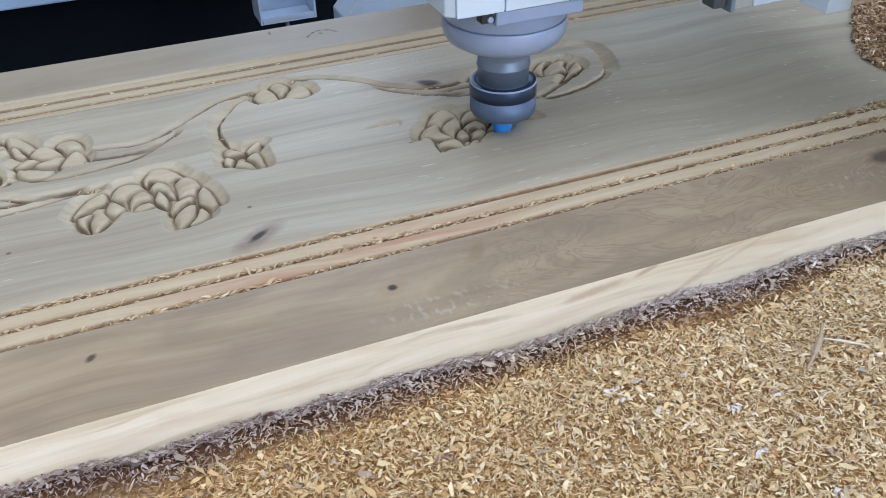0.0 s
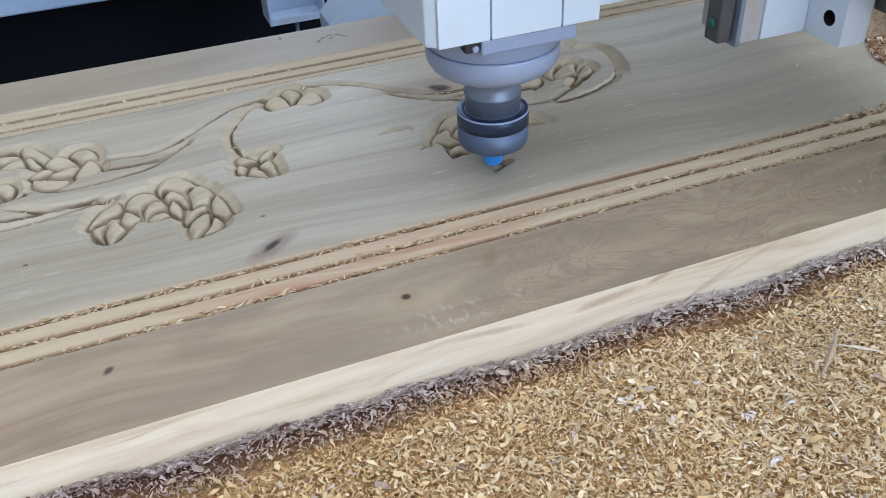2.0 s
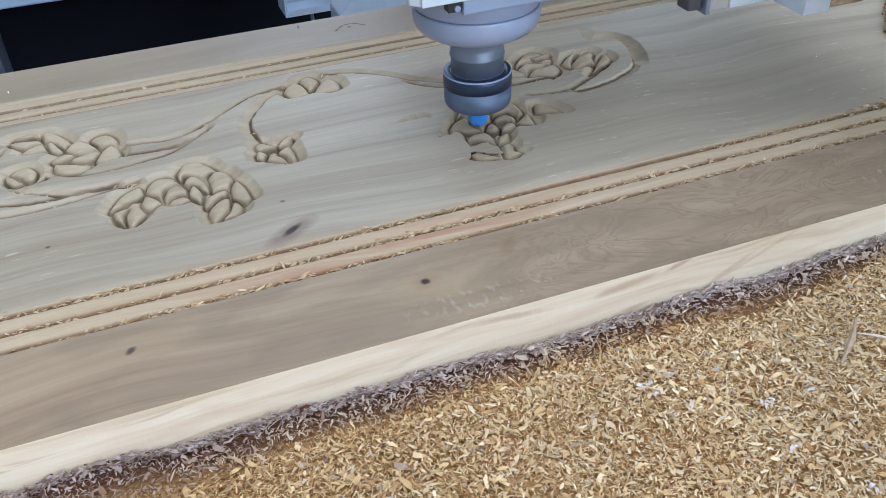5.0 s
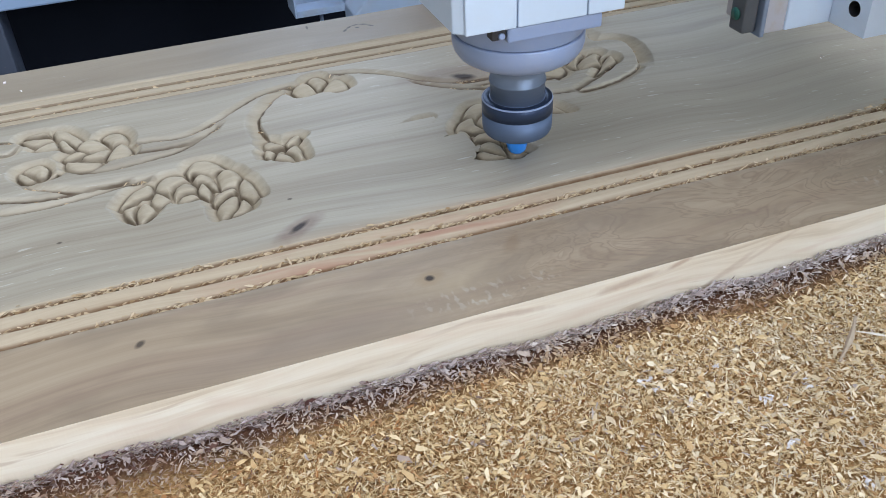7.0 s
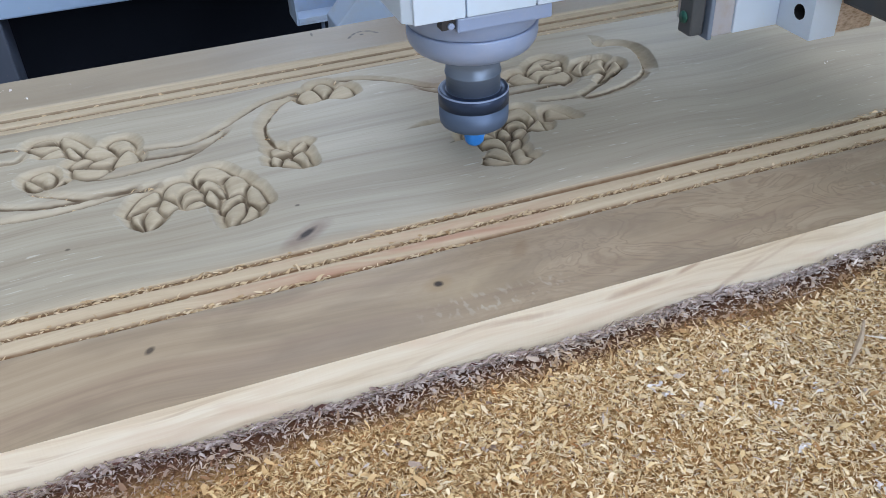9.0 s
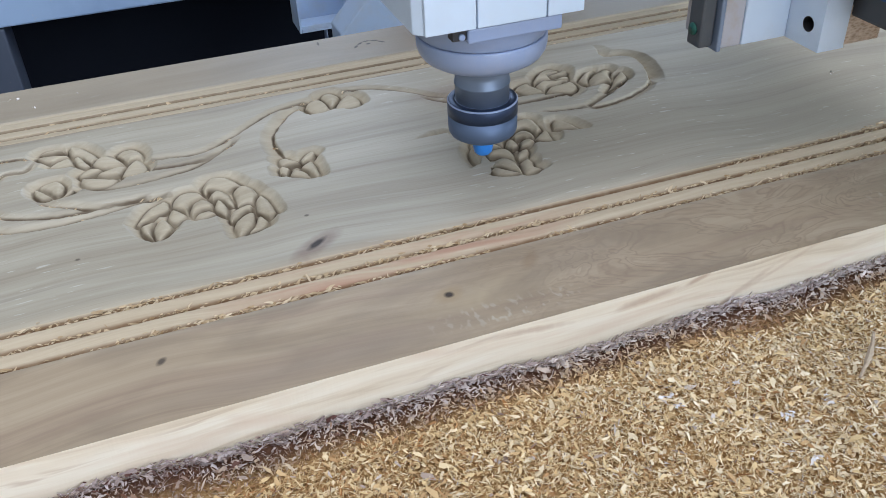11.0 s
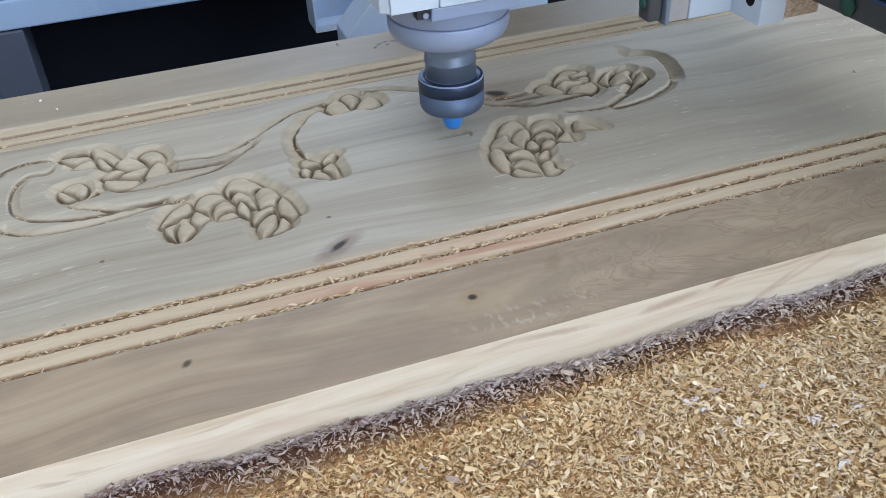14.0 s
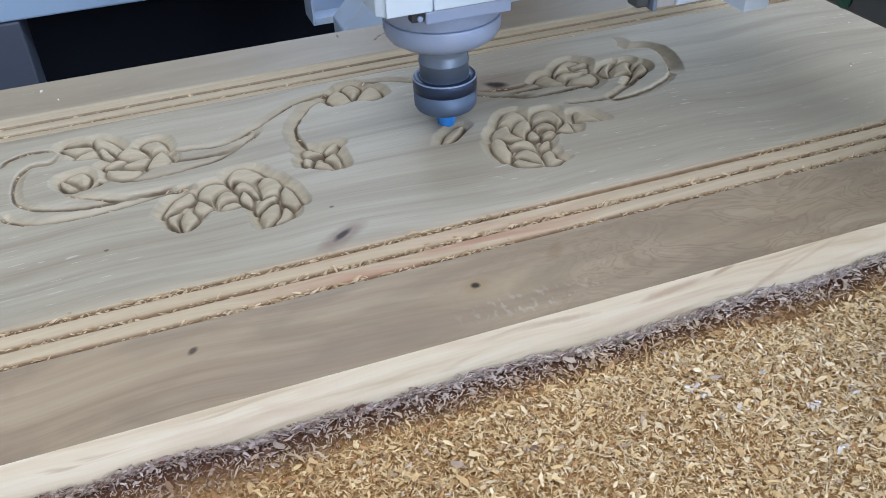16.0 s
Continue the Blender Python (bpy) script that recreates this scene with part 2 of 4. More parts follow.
def board_side():
    """Pale sapwood edge, sawn, with slanting grain, a few pink streaks and knots."""
    n = Nodes("pale_sapwood", rough=0.62, spec=0.3)
    n.space = n.node("ShaderNodeMapping", Vector=n.space, Rotation=(-math.pi / 2, 0, 0))   # x along the edge, y up it
    wave = n.noise(1.0, 2.0, 0.5, n.stretched(5, 9, 1))
    bent = n.vectors("ADD", n.space, n.vectors("MULTIPLY", wave, (0.0, 0.05, 0.0)))
    grain = n.noise(1.0, 4.0, 0.6, n.node("ShaderNodeMapping", Vector=bent, Scale=(7, 120, 1), Rotation=(0, 0, -0.10)), 0.4)
    fine = n.noise(1.0, 3.0, 0.6, n.stretched(40, 600, 1))
    c = n.ramp(grain, (0.28, (0.60, 0.49, 0.36)), (0.45, (0.755, 0.665, 0.535)), (0.60, (0.815, 0.745, 0.63)), (0.8, (0.85, 0.795, 0.695)))
    pink = n.ramp(n.noise(1.0, 3.0, 0.6, n.stretched(7, 38, 1), 1.2), (0.52, 0.0), (0.68, 0.55))
    c = n.mix(pink, c, (0.66, 0.49, 0.375))
    dark = n.ramp(n.noise(1.0, 2.0, 0.5, n.node("ShaderNodeMapping", Vector=bent, Scale=(9, 110, 1), Rotation=(0, 0, -0.16)), 0.9), (0.64, 0.0), (0.72, 0.5))
    c = n.mix(dark, c, (0.47, 0.34, 0.23))
    # slanting heartwood streaks and small knots
    for x, z, rx, rz, turn, power in ((0.100, 0.017, 0.034, 0.0024, 0.50, 0.35), (0.125, 0.026, 0.040, 0.0018, 0.40, 0.25), (0.045, 0.030, 0.022, 0.0030, 0.10, 0.55),
                                      (0.075, 0.034, 0.012, 0.0022, 0.3, 0.6), (-0.02, 0.031, 0.030, 0.0025, -0.1, 0.45), (-0.23, 0.010, 0.009, 0.0022, 0.1, 0.5)):
        s = n.math("ADD", n.spot(x, z, rx, rz, turn), n.math("MULTIPLY", n.math("SUBTRACT", n.noise(110, 3), 0.5), 0.9))
        c = n.mix(n.math("MULTIPLY", n.ramp(s, (0.0, 0.0), (0.7, 1.0)), power), c, (0.42, 0.27, 0.185))
    c = n.mix(n.math("MULTIPLY", n.ramp(fine, (0.6, 0.0), (0.8, 1.0)), 0.2), c, (0.42, 0.30, 0.19))
    n.put("Base Color", c)
    n.bump(n.math("ADD", fine, n.noise(260, 2, vector=n.stretched(1, 0.2, 1))), 0.25, 0.0005)
    return n.mat


def chips(name, dark, mid, light, greyed=(0.68, 0.625, 0.635)):
    n = Nodes(name, rough=0.7, spec=0.25)
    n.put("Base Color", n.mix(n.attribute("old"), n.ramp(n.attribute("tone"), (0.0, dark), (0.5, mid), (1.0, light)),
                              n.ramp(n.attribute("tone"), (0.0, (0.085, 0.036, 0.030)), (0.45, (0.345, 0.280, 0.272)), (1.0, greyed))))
    n.put("Subsurface Weight", 0.0)
    n.bump(n.noise(1500, 2), 0.2, 0.0003)
    return n.mat


def heap_base():
    n = Nodes("packed_sawdust", rough=0.85, spec=0.2)
    c = n.ramp(n.noise(420, 4, 0.7), (0.3, (0.15, 0.070, 0.028)), (0.5, (0.42, 0.245, 0.100)), (0.75, (0.66, 0.47, 0.25)))
    # reddish dust along the board, its colour darkened for the board's shade
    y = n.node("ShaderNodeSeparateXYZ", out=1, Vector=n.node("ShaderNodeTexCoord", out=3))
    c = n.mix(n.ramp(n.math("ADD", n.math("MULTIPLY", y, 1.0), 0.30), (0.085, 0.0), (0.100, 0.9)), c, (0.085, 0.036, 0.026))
    n.put("Base Color", c)
    n.bump(n.noise(500, 3, 0.7), 1.0, 0.002)
    return n.mat


def painted(name, colour, rough=0.45, worn=(0.35, 0.33, 0.30), wear=0.25, scale=18.0, spec=0.45):
    n = Nodes(name, rough=rough, spec=spec)
    stain = n.ramp(n.noise(scale, 5, 0.65), (0.45, 0.0), (0.75, 1.0))
    c = n.mix(n.math("MULTIPLY", stain, wear), colour, worn)
    dust = n.ramp(n.noise(scale * 14, 3, 0.7), (0.66, 0.0), (0.74, 1.0))
    n.put("Base Color", n.mix(n.math("MULTIPLY", dust, 0.18), c, (0.62, 0.52, 0.38)))
    n.put("Roughness", n.ramp(stain, (0.0, rough), (1.0, min(1.0, rough + 0.25))))
    n.bump(n.noise(700, 2), 0.08, 0.0004)
    return n.mat


def metal(name, colour, rough, spread=0.1, turned=False, metallic=1.0):
    n = Nodes(name, colour, rough, metallic)
    g = n.noise(1.0, 3, 0.6, n.stretched(8, 8, 900) if turned else n.stretched(60, 60, 60))
    n.put("Roughness", n.ramp(g, (0.3, max(0.05, rough - spread)), (0.7, rough + spread)))
    n.put("Base Color", n.mix(n.math("MULTIPLY", n.ramp(n.noise(35, 4), (0.45, 0.0), (0.8, 1.0)), 0.3), colour, tuple(c * 0.7 for c in colour)))
    n.bump(g, 0.05, 0.0002)
    return n.mat


def chipboard():
    n = Nodes("raw_chipboard", rough=0.85, spec=0.2)
    v = n.node("ShaderNodeTexVoronoi", out=0, Vector=n.stretched(1, 1, 2.5), Scale=330.0)
    g = n.noise(240, 4, 0.7)
    n.put("Base Color", n.ramp(n.mix(0.4, g, v), (0.25, (0.32, 0.23, 0.16)), (0.5, (0.56, 0.45, 0.36)), (0.75, (0.70, 0.60, 0.50))))
    n.bump(g, 0.6, 0.001)
    return n.mat


def plaster(name, colour, rough=0.9):
    n = Nodes(name, rough=rough, spec=0.1)
    n.put("Base Color", n.mix(n.ramp(n.noise(3.0, 5, 0.6), (0.4, 0.0), (0.8, 0.5)), colour, tuple(c * 0.7 for c in colour)))
    n.bump(n.noise(120, 3), 0.2, 0.002)
    return n.mat


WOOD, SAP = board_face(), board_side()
CHIP = chips("wood_chips", (0.36, 0.160, 0.056), (0.715, 0.530, 0.285), (0.93, 0.845, 0.68))
FIBRE = chips("torn_wood", (0.30, 0.185, 0.090), (0.52, 0.39, 0.245), (0.68, 0.565, 0.41))
PALECHIP = chips("lilac_white_chips", (0.3, 0.2, 0.1), (0.6, 0.5, 0.4), (0.8, 0.75, 0.7), (0.82, 0.79, 0.80))
SPLIT = painted("weathered_splinter", (0.42, 0.33, 0.24), 0.7, (0.26, 0.19, 0.13), 0.6, 300)
PALE = painted("pale_splinter", (0.74, 0.68, 0.60), 0.7, (0.55, 0.45, 0.34), 0.4, 300)
HEAP = heap_base()
WHITE = painted("white_enamel", (0.56, 0.67, 0.82), 0.38, (0.45, 0.42, 0.38), 0.18)
SHEET = painted("off_white_enamel", (0.36, 0.46, 0.62), 0.42, (0.42, 0.36, 0.28), 0.35, 26)
BLUE = painted("pale_blue_enamel", (0.30, 0.42, 0.62), 0.45, (0.16, 0.24, 0.42), 0.5, 6)
DEEP = painted("deep_blue_enamel", (0.035, 0.085, 0.26), 0.45, (0.02, 0.04, 0.12), 0.5, 6)
GREYP = painted("grey_enamel", (0.060, 0.076, 0.115), 0.5, (0.05, 0.055, 0.07), 0.5, 7)
SLATE = painted("slate_grey_steel", (0.060, 0.068, 0.080), 0.42, (0.13, 0.12, 0.11), 0.4, 30)
SHADE_BLACK = plaster("black_shade", (0.006, 0.008, 0.014), 0.8)
DIRTY = painted("stained_primer", (0.42, 0.42, 0.46), 0.6, (0.40, 0.30, 0.20), 0.9, 45)
GREEN = painted("green_enamel", (0.008, 0.085, 0.068), 0.4, (0.02, 0.08, 0.06), 0.4, 200)
SILVER = painted("dusty_cast_aluminium", (0.27, 0.345, 0.53), 0.30, (0.38, 0.41, 0.52), 0.5, 30)
STEEL = metal("ground_steel", (0.215, 0.275, 0.385), 0.45, 0.05, True, 0.55)
NUT = metal("blued_steel", (0.042, 0.066, 0.130), 0.38, 0.05, True, 0.6)
BLUR = metal("steel_blue_slots", (0.115, 0.165, 0.27), 0.50, 0.05, True, 0.6)
BITBLUE = painted("blue_coated_carbide", (0.035, 0.27, 0.85), 0.3, (0.02, 0.10, 0.40), 0.3, 120)
RAW = chipboard()
CONCRETE = plaster("grey_concrete", (0.20, 0.19, 0.18))
DARKFLOOR = plaster("oil_dark_concrete", (0.02, 0.02, 0.022), 0.75)
WALLP = plaster("limewashed_wall", (0.50, 0.49, 0.46))
HOLE = Nodes("bore", (0.02, 0.02, 0.025), 0.6).mat


# ---- mesh helpers ----
def part(name, bm, material, parent=None, label=""):
    """One mesh object out of a bmesh, under a thing or a part."""
    mesh = bpy.data.meshes.new(name)
    bm.normal_update()
    bm.to_mesh(mesh)
    bm.free()
    for m in material if isinstance(material, (list, tuple)) else (material,):
        mesh.materials.append(m)
    ob = new(name, mesh)
    ob.parent = parent
    return tagged(ob, label)


def thing(name, label, category, group="", kind=""):
    return tagged(new(name), label, category, group, kind)


def box(x0, x1, y0, y1, z0, z1, bevel=0.0, steps=2):
    bm = bmesh.new()
    bmesh.ops.create_cube(bm, size=1.0)
    bmesh.ops.transform(bm, verts=bm.verts, matrix=Matrix.Translation(((x0 + x1) / 2, (y0 + y1) / 2, (z0 + z1) / 2)) @ Matrix.Diagonal((x1 - x0, y1 - y0, z1 - z0, 1)))
    if bevel:
        bmesh.ops.bevel(bm, geom=bm.edges[:], offset=bevel, segments=steps, affect="EDGES", profile=0.5)
    return bm


def prism(outline, depth, m=Matrix(), bevel=0.0):
    """An outline in x and y, thickened along z and then placed by m."""
    bm = bmesh.new()
    face = bm.faces.new([bm.verts.new((x, y, 0)) for x, y in outline])
    up = bmesh.ops.extrude_face_region(bm, geom=[face])
    bmesh.ops.translate(bm, verts=[v for v in up["geom"] if isinstance(v, bmesh.types.BMVert)], vec=(0, 0, depth))
    bmesh.ops.recalc_face_normals(bm, faces=bm.faces)
    if bevel:
        bmesh.ops.bevel(bm, geom=bm.edges[:], offset=bevel, segments=2, affect="EDGES", profile=0.5)
    bmesh.ops.transform(bm, verts=bm.verts, matrix=m)
    return bm


def turned(profile, segments=64):
    """A solid of revolution about z from (radius, height) pairs, bottom to top."""
    bm = bmesh.new()
    rings = []
    for r, z in profile:
        rings.append([bm.verts.new((r * math.cos(2 * math.pi * k / segments), r * math.sin(2 * math.pi * k / segments), z)) for k in range(segments)])
    for a, b in zip(rings, rings[1:]):
        for k in range(segments):
            bm.faces.new((a[k], a[(k + 1) % segments], b[(k + 1) % segments], b[k])).smooth = True
    bm.faces.new(rings[0][::-1])
    bm.faces.new(rings[-1])
    for e in bm.edges:
        if len(e.link_faces) == 2 and e.calc_face_angle(0) > radians(35):
            e.smooth = False
    return bm


def sheet_mesh(name, co, quads, material, smooth=True):
    mesh = bpy.data.meshes.new(name)
    mesh.from_pydata(co.tolist(), [], quads.tolist())
    for m in material if isinstance(material, (list, tuple)) else (material,):
        mesh.materials.append(m)
    mesh.polygons.foreach_set("use_smooth", [smooth] * len(mesh.polygons))
    return mesh


def grid_quads(nx, ny):
    i = np.arange(nx * ny).reshape(ny, nx)
    return np.stack((i[:-1, :-1], i[:-1, 1:], i[1:, 1:], i[1:, :-1]), -1).reshape(-1, 4)


# ---- the workshop ----
def slab(name, bm, material, label):
    return tagged(part(name, bm, material), label, "structure", kind="structure")


def workshop():
    slab("floor", box(-3.2, 3.2, -3.2, 3.2, -0.90, -0.80), CONCRETE, "grey concrete workshop floor under the machine")
    bm = bmesh.new()
    for b in ((-3.2, -1.8, -3.2, 3.2), (1.8, 3.2, -3.2, 3.2), (-1.8, 1.8, -3.2, -3.0), (-1.8, 1.8, 0.6, 3.2)):
        one = bmesh.ops.create_cube(bm, size=1.0)["verts"]
        bmesh.ops.transform(bm, verts=one, matrix=Matrix.Translation(((b[0] + b[1]) / 2, (b[2] + b[3]) / 2, 2.85)) @ Matrix.Diagonal((b[1] - b[0], b[3] - b[2], 0.1, 1)))
    slab("ceiling", bm, WALLP, "plain pale workshop ceiling round a square roof light")
    # north wall: a window opening between x 0.2 and 2.5
    for k, b in enumerate(((-3.2, 0.2, -0.8, 2.8), (2.5, 3.2, -0.8, 2.8), (0.2, 2.5, -0.8, 0.45), (0.2, 2.5, 2.15, 2.8))):
        slab("wall_north", box(b[0], b[1], 3.2, 3.4, b[2], b[3]), WALLP, "limewashed wall round a window opening")
    # east wall: a window opening between y -2.4 and 0.3
    for b in ((-3.2, -2.40, -0.8, 2.8), (0.30, 3.4, -0.8, 2.8), (-2.40, 0.30, -0.8, 0.55), (-2.40, 0.30, 2.25, 2.8)):
        slab("wall_east", box(3.2, 3.4, b[0], b[1], b[2], b[3]), WALLP, "limewashed wall round a window opening")
    # south wall: a wide door opening
    for b in ((-3.2, -0.25, -0.8, 2.8), (2.05, 3.4, -0.8, 2.8), (-0.25, 2.05, 2.0, 2.8)):
        slab("wall_south", box(b[0], b[1], -3.4, -3.2, b[2], b[3]), WALLP, "limewashed wall beside a door opening")
    slab("wall_west", box(-3.4, -3.2, -3.4, 3.4, -0.8, 2.8), WALLP, "plain limewashed workshop wall")


workshop()


# ---- the carved board ----
NEAR, FAR, LINE_NEAR, LINE_FAR = -0.1900, 0.2105, -0.1285, 0.1545
LEFT, RIGHT = -0.62, 0.80


def spaced(stops):
    """Grid lines: runs of (from, to, step), joined."""
    return np.unique(np.round(np.concatenate([np.append(np.arange(a, b, s), b) for a, b, s in stops]), 6))


GX = spaced(((LEFT, -0.30, 0.004), (-0.30, 0.205, 0.00046), (0.205, RIGHT, 0.003)))
GY = spaced(((NEAR, -0.134, 0.003), (-0.134, -0.084, 0.0004), (-0.084, 0.110, 0.00046), (0.110, 0.160, 0.0004), (0.160, FAR, 0.003)))
MX, MY = np.meshgrid(GX, GY)
DEPTH = np.zeros_like(MX)
BURN_SHADE = np.zeros_like(MX)     # the bit's brown rubbing plus shade painted into the creases


def bead(u, far=False):
    """The moulding's section: three quarter rounds, each rising from a deep quirk; u is metres inward from its outer line."""
    mm = u * 1000
    h = np.zeros_like(mm)
    for start, end, foot, crest in ((0.0, 13.4, -4.4, -0.5), (13.4, 26.8, -4.6, -0.4), (26.8, 41.0, -4.0, 0.0)):
        inside = (mm >= start) & (mm < end)
        s = (mm[inside] - start) / (end - start)
        round_over = np.sin(np.pi / 2 * np.clip(s * 1.12, 0, 1)) ** 0.85 if crest else 1 - (1 - s) ** 2.1
        h[inside] = foot + (crest - foot) * round_over
        # quirk lines: part scorch, part shade painted just above each hidden foot
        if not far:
            np.maximum(BURN_SHADE, np.clip(1.7 - np.abs(mm - start - 2.4) / 2.1, 0, 0.95) * (mm >= start), out=BURN_SHADE)
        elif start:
            np.maximum(BURN_SHADE, np.clip(1.4 - np.abs(mm - start - 0.3) / 0.5, 0, 0.9), out=BURN_SHADE)
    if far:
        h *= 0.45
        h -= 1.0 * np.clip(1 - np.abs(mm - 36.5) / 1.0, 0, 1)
        np.maximum(BURN_SHADE, 0.6 * np.clip(1.4 - np.abs(mm - 36.5) / 0.6, 0, 1), out=BURN_SHADE)
    return h / 1000


def waviness(x, y, scale, seed):
    """Cheap smooth noise on arrays, about -1 to 1."""
    r = np.random.RandomState(seed)
    total = np.zeros_like(x)
    for _ in range(5):
        a, f, p = r.uniform(0, 2 * np.pi), scale * r.uniform(0.6, 1.7), r.uniform(0, 2 * np.pi)
        total += np.sin((x * np.cos(a) + y * np.sin(a)) * f + p)
    return total / 3.2


STROKES = []


def stem(left, right, *points):
    """A stroke of the bit beside a stem, through the points (millimetres): how far the wood slopes away on either hand."""
    STROKES.append((left, right, points))


stem(1.5, 2.5, (-287.7, 79.3), (-282.9, 88.1), (-272.6, 94.0), (-258.3, 93.2), (-252.9, 89.8))
stem(4, 3, (-250.0, 83.5), (-256.2, 75.9), (-265.1, 76.8), (-270.8, 73.2), (-275.1, 65.9), (-277.4, 55.8), (-277.8, 43.7), (-276.4, 31.8), (-271.8, 23.8), (-265.2, 16.7), (-252.2, 10.4), (-236.1, 5.8), (-219.8, 5.2), (-206.4, 7.4), (-196.3, 6.4), (-182.6, 7.9))
stem(5, 1.5, (-284.1, 15.3), (-279.1, 8.6), (-267.8, 0.5), (-255.2, -2.6), (-236.2, -4.6), (-220.1, -3.3), (-203.5, -0.7), (-186.5, 2.7), (-170.8, 5.5))
stem(4, 2, (-218.5, 33.6), (-205.1, 26.8), (-184.4, 26.3), (-166.4, 28.7), (-155.4, 30.7), (-143.5, 37.2), (-130.4, 49.2), (-121.3, 57.9))
stem(3, 1.5, (-199.2, 37.6), (-183.0, 41.0), (-161.5, 39.0), (-146.7, 40.3), (-134.6, 46.2), (-124.1, 53.1))
stem(4, 1.5, (-178.2, 54.7), (-165.5, 52.9), (-154.6, 50.4), (-141.2, 52.6), (-124.2, 63.6), (-110.4, 75.1), (-91.3, 89.9), (-73.3, 96.2), (-55.9, 98.1))
stem(5, 1.5, (-246.3, 26.8), (-239.1, 20.7), (-226.0, 12.8), (-214.7, 7.0), (-203.0, 5.9))
stem(2, 6, (-68.7, 89.0), (-78.0, 84.6), (-86.6, 73.3), (-95.7, 57.4), (-98.0, 42.7), (-96.1, 30.0), (-92.2, 21.6), (-84.1, 16.3))
stem(5, 3, (128.6, 49.4), (125.9, 40.0), (118.5, 32.9), (111.5, 30.1))
stem(2, 4, (45.6, 56.7), (59.2, 52.2), (80.0, 53.7))
stem(3, 1.5, (40.7, 44.8), (52.7, 37.2), (67.1, 30.2), (86.4, 29.0), (107.0, 30.2), (117.8, 33.3), (126.8, 41.7))
stem(3, 1.5, (54.5, 41.3), (72.0, 40.9), (87.9, 41.5))
stem(3, 4, (161.8, 33.3), (150.0, 25.1), (138.9, 17.9), (126.1, 11.0), (116.5, 5.7))
stem(4, 1.5, (86.1, 10.6), (100.0, 7.8), (116.5, 5.7))
stem(7, 2, (169.2, 90.4), (168.5, 78.5), (177.3, 76.4), (185.0, 72.6), (188.8, 62.3), (185.2, 44.2), (178.5, 27.3))
stem(4, 4, (178.5, 27.3), (169.6, 18.8), (150.1, 9.6), (129.6, 5.3), (116.1, 5.0))
stem(4, 1.5, (-37.0, 104.5), (-19.1, 100.4), (-5.5, 93.0), (8.5, 82.1), (21.4, 68.6), (31.6, 60.7), (42.1, 53.8), (56.0, 50.5))
stem(3, 1.5, (15.7, 67.2), (25.7, 56.3), (37.2, 46.9), (45.7, 40.9), (58.0, 36.0), (72.0, 33.0))


HOLLOWS = []


def hollow(*outline):
    """A scooped hollow with a round brim (millimetres)."""
    HOLLOWS.append(outline)


hollow((78.8, 2.6), (83.5, 4.2), (91.0, -2.1), (99.5, -10.6), (104.8, -16.7), (105.3, -20.6), (99.9, -22.6), (88.2, -19.9), (77.9, -15.3), (75.4, -7.8))
hollow((61.4, -23.4), (71.1, -14.8), (78.8, -11.1), (83.1, -15.8), (82.9, -22.8), (77.9, -29.2), (70.8, -29.4), (65.4, -27.8))
hollow((-38.8, 95.6), (-29.3, 98.6), (-23.8, 90.7), (-24.3, 80.5), (-29.7, 73.9), (-38.8, 73.1), (-42.9, 81.0))
hollow((-61.8, 103.2), (-57.6, 109.6), (-52.7, 108.4), (-48.6, 104.4), (-53.6, 98.3), (-59.1, 96.7))
hollow((37.5, -39.9), (45.5, -31.3), (53.7, -30.9), (52.8, -45.2), (51.0, -56.9), (44.8, -63.3), (36.9, -62.1), (34.8, -54.3))
hollow((154.6, 48.2), (163.2, 53.2), (166.9, 44.6), (164.4, 34.7), (153.0, 24.9), (139.8, 20.6), (136.4, 24.3))


PETALS = []


def petal(*outline):
    """A petal or leaf in relief: its outline (millimetres); a later one laps over those before it."""
    PETALS.append(outline)


# scroll flower
petal((-248.1, 96.8), (-243.3, 100.7), (-234.2, 99.1), (-229.2, 90.9), (-237.9, 93.9))
petal((-249.6, 93.2), (-245.9, 94.1), (-237.9, 93.1), (-229.2, 89.2), (-226.5, 82.9), (-233.8, 82.8), (-239.6, 80.4), (-246.7, 86.9))
petal((-242.5, 76.8), (-238.9, 80.1), (-233.8, 82.8), (-226.5, 82.0), (-224.3, 71.9), (-229.5, 68.5), (-237.6, 71.3))
petal((-229.1, 93.4), (-227.5, 98.7), (-222.3, 97.3), (-215.9, 90.0), (-211.2, 81.0), (-209.7, 75.3), (-214.6, 70.9), (-218.4, 75.9), (-222.9, 82.9), (-227.2, 85.7))
petal((-225.9, 80.0), (-221.5, 81.4), (-217.4, 72.9), (-214.8, 66.8), (-218.5, 64.4), (-223.3, 69.8))
petal((-214.7, 68.4), (-211.2, 74.3), (-204.8, 76.5), (-199.2, 73.1), (-194.6, 65.2), (-192.9, 58.7), (-197.5, 60.7), (-203.0, 59.1), (-207.4, 57.9), (-212.9, 62.7))
petal((-198.9, 77.2), (-193.4, 81.6), (-186.7, 80.3), (-182.5, 72.4), (-181.9, 62.8), (-186.1, 61.4), (-189.9, 59.8), (-192.8, 60.2), (-195.2, 67.1), (-198.5, 72.8))
petal((-193.2, 55.5), (-189.9, 59.8), (-185.3, 61.9), (-181.8, 56.9), (-180.4, 48.2), (-182.5, 42.0), (-187.3, 40.2), (-193.7, 39.9), (-196.6, 42.8), (-197.1, 46.9))
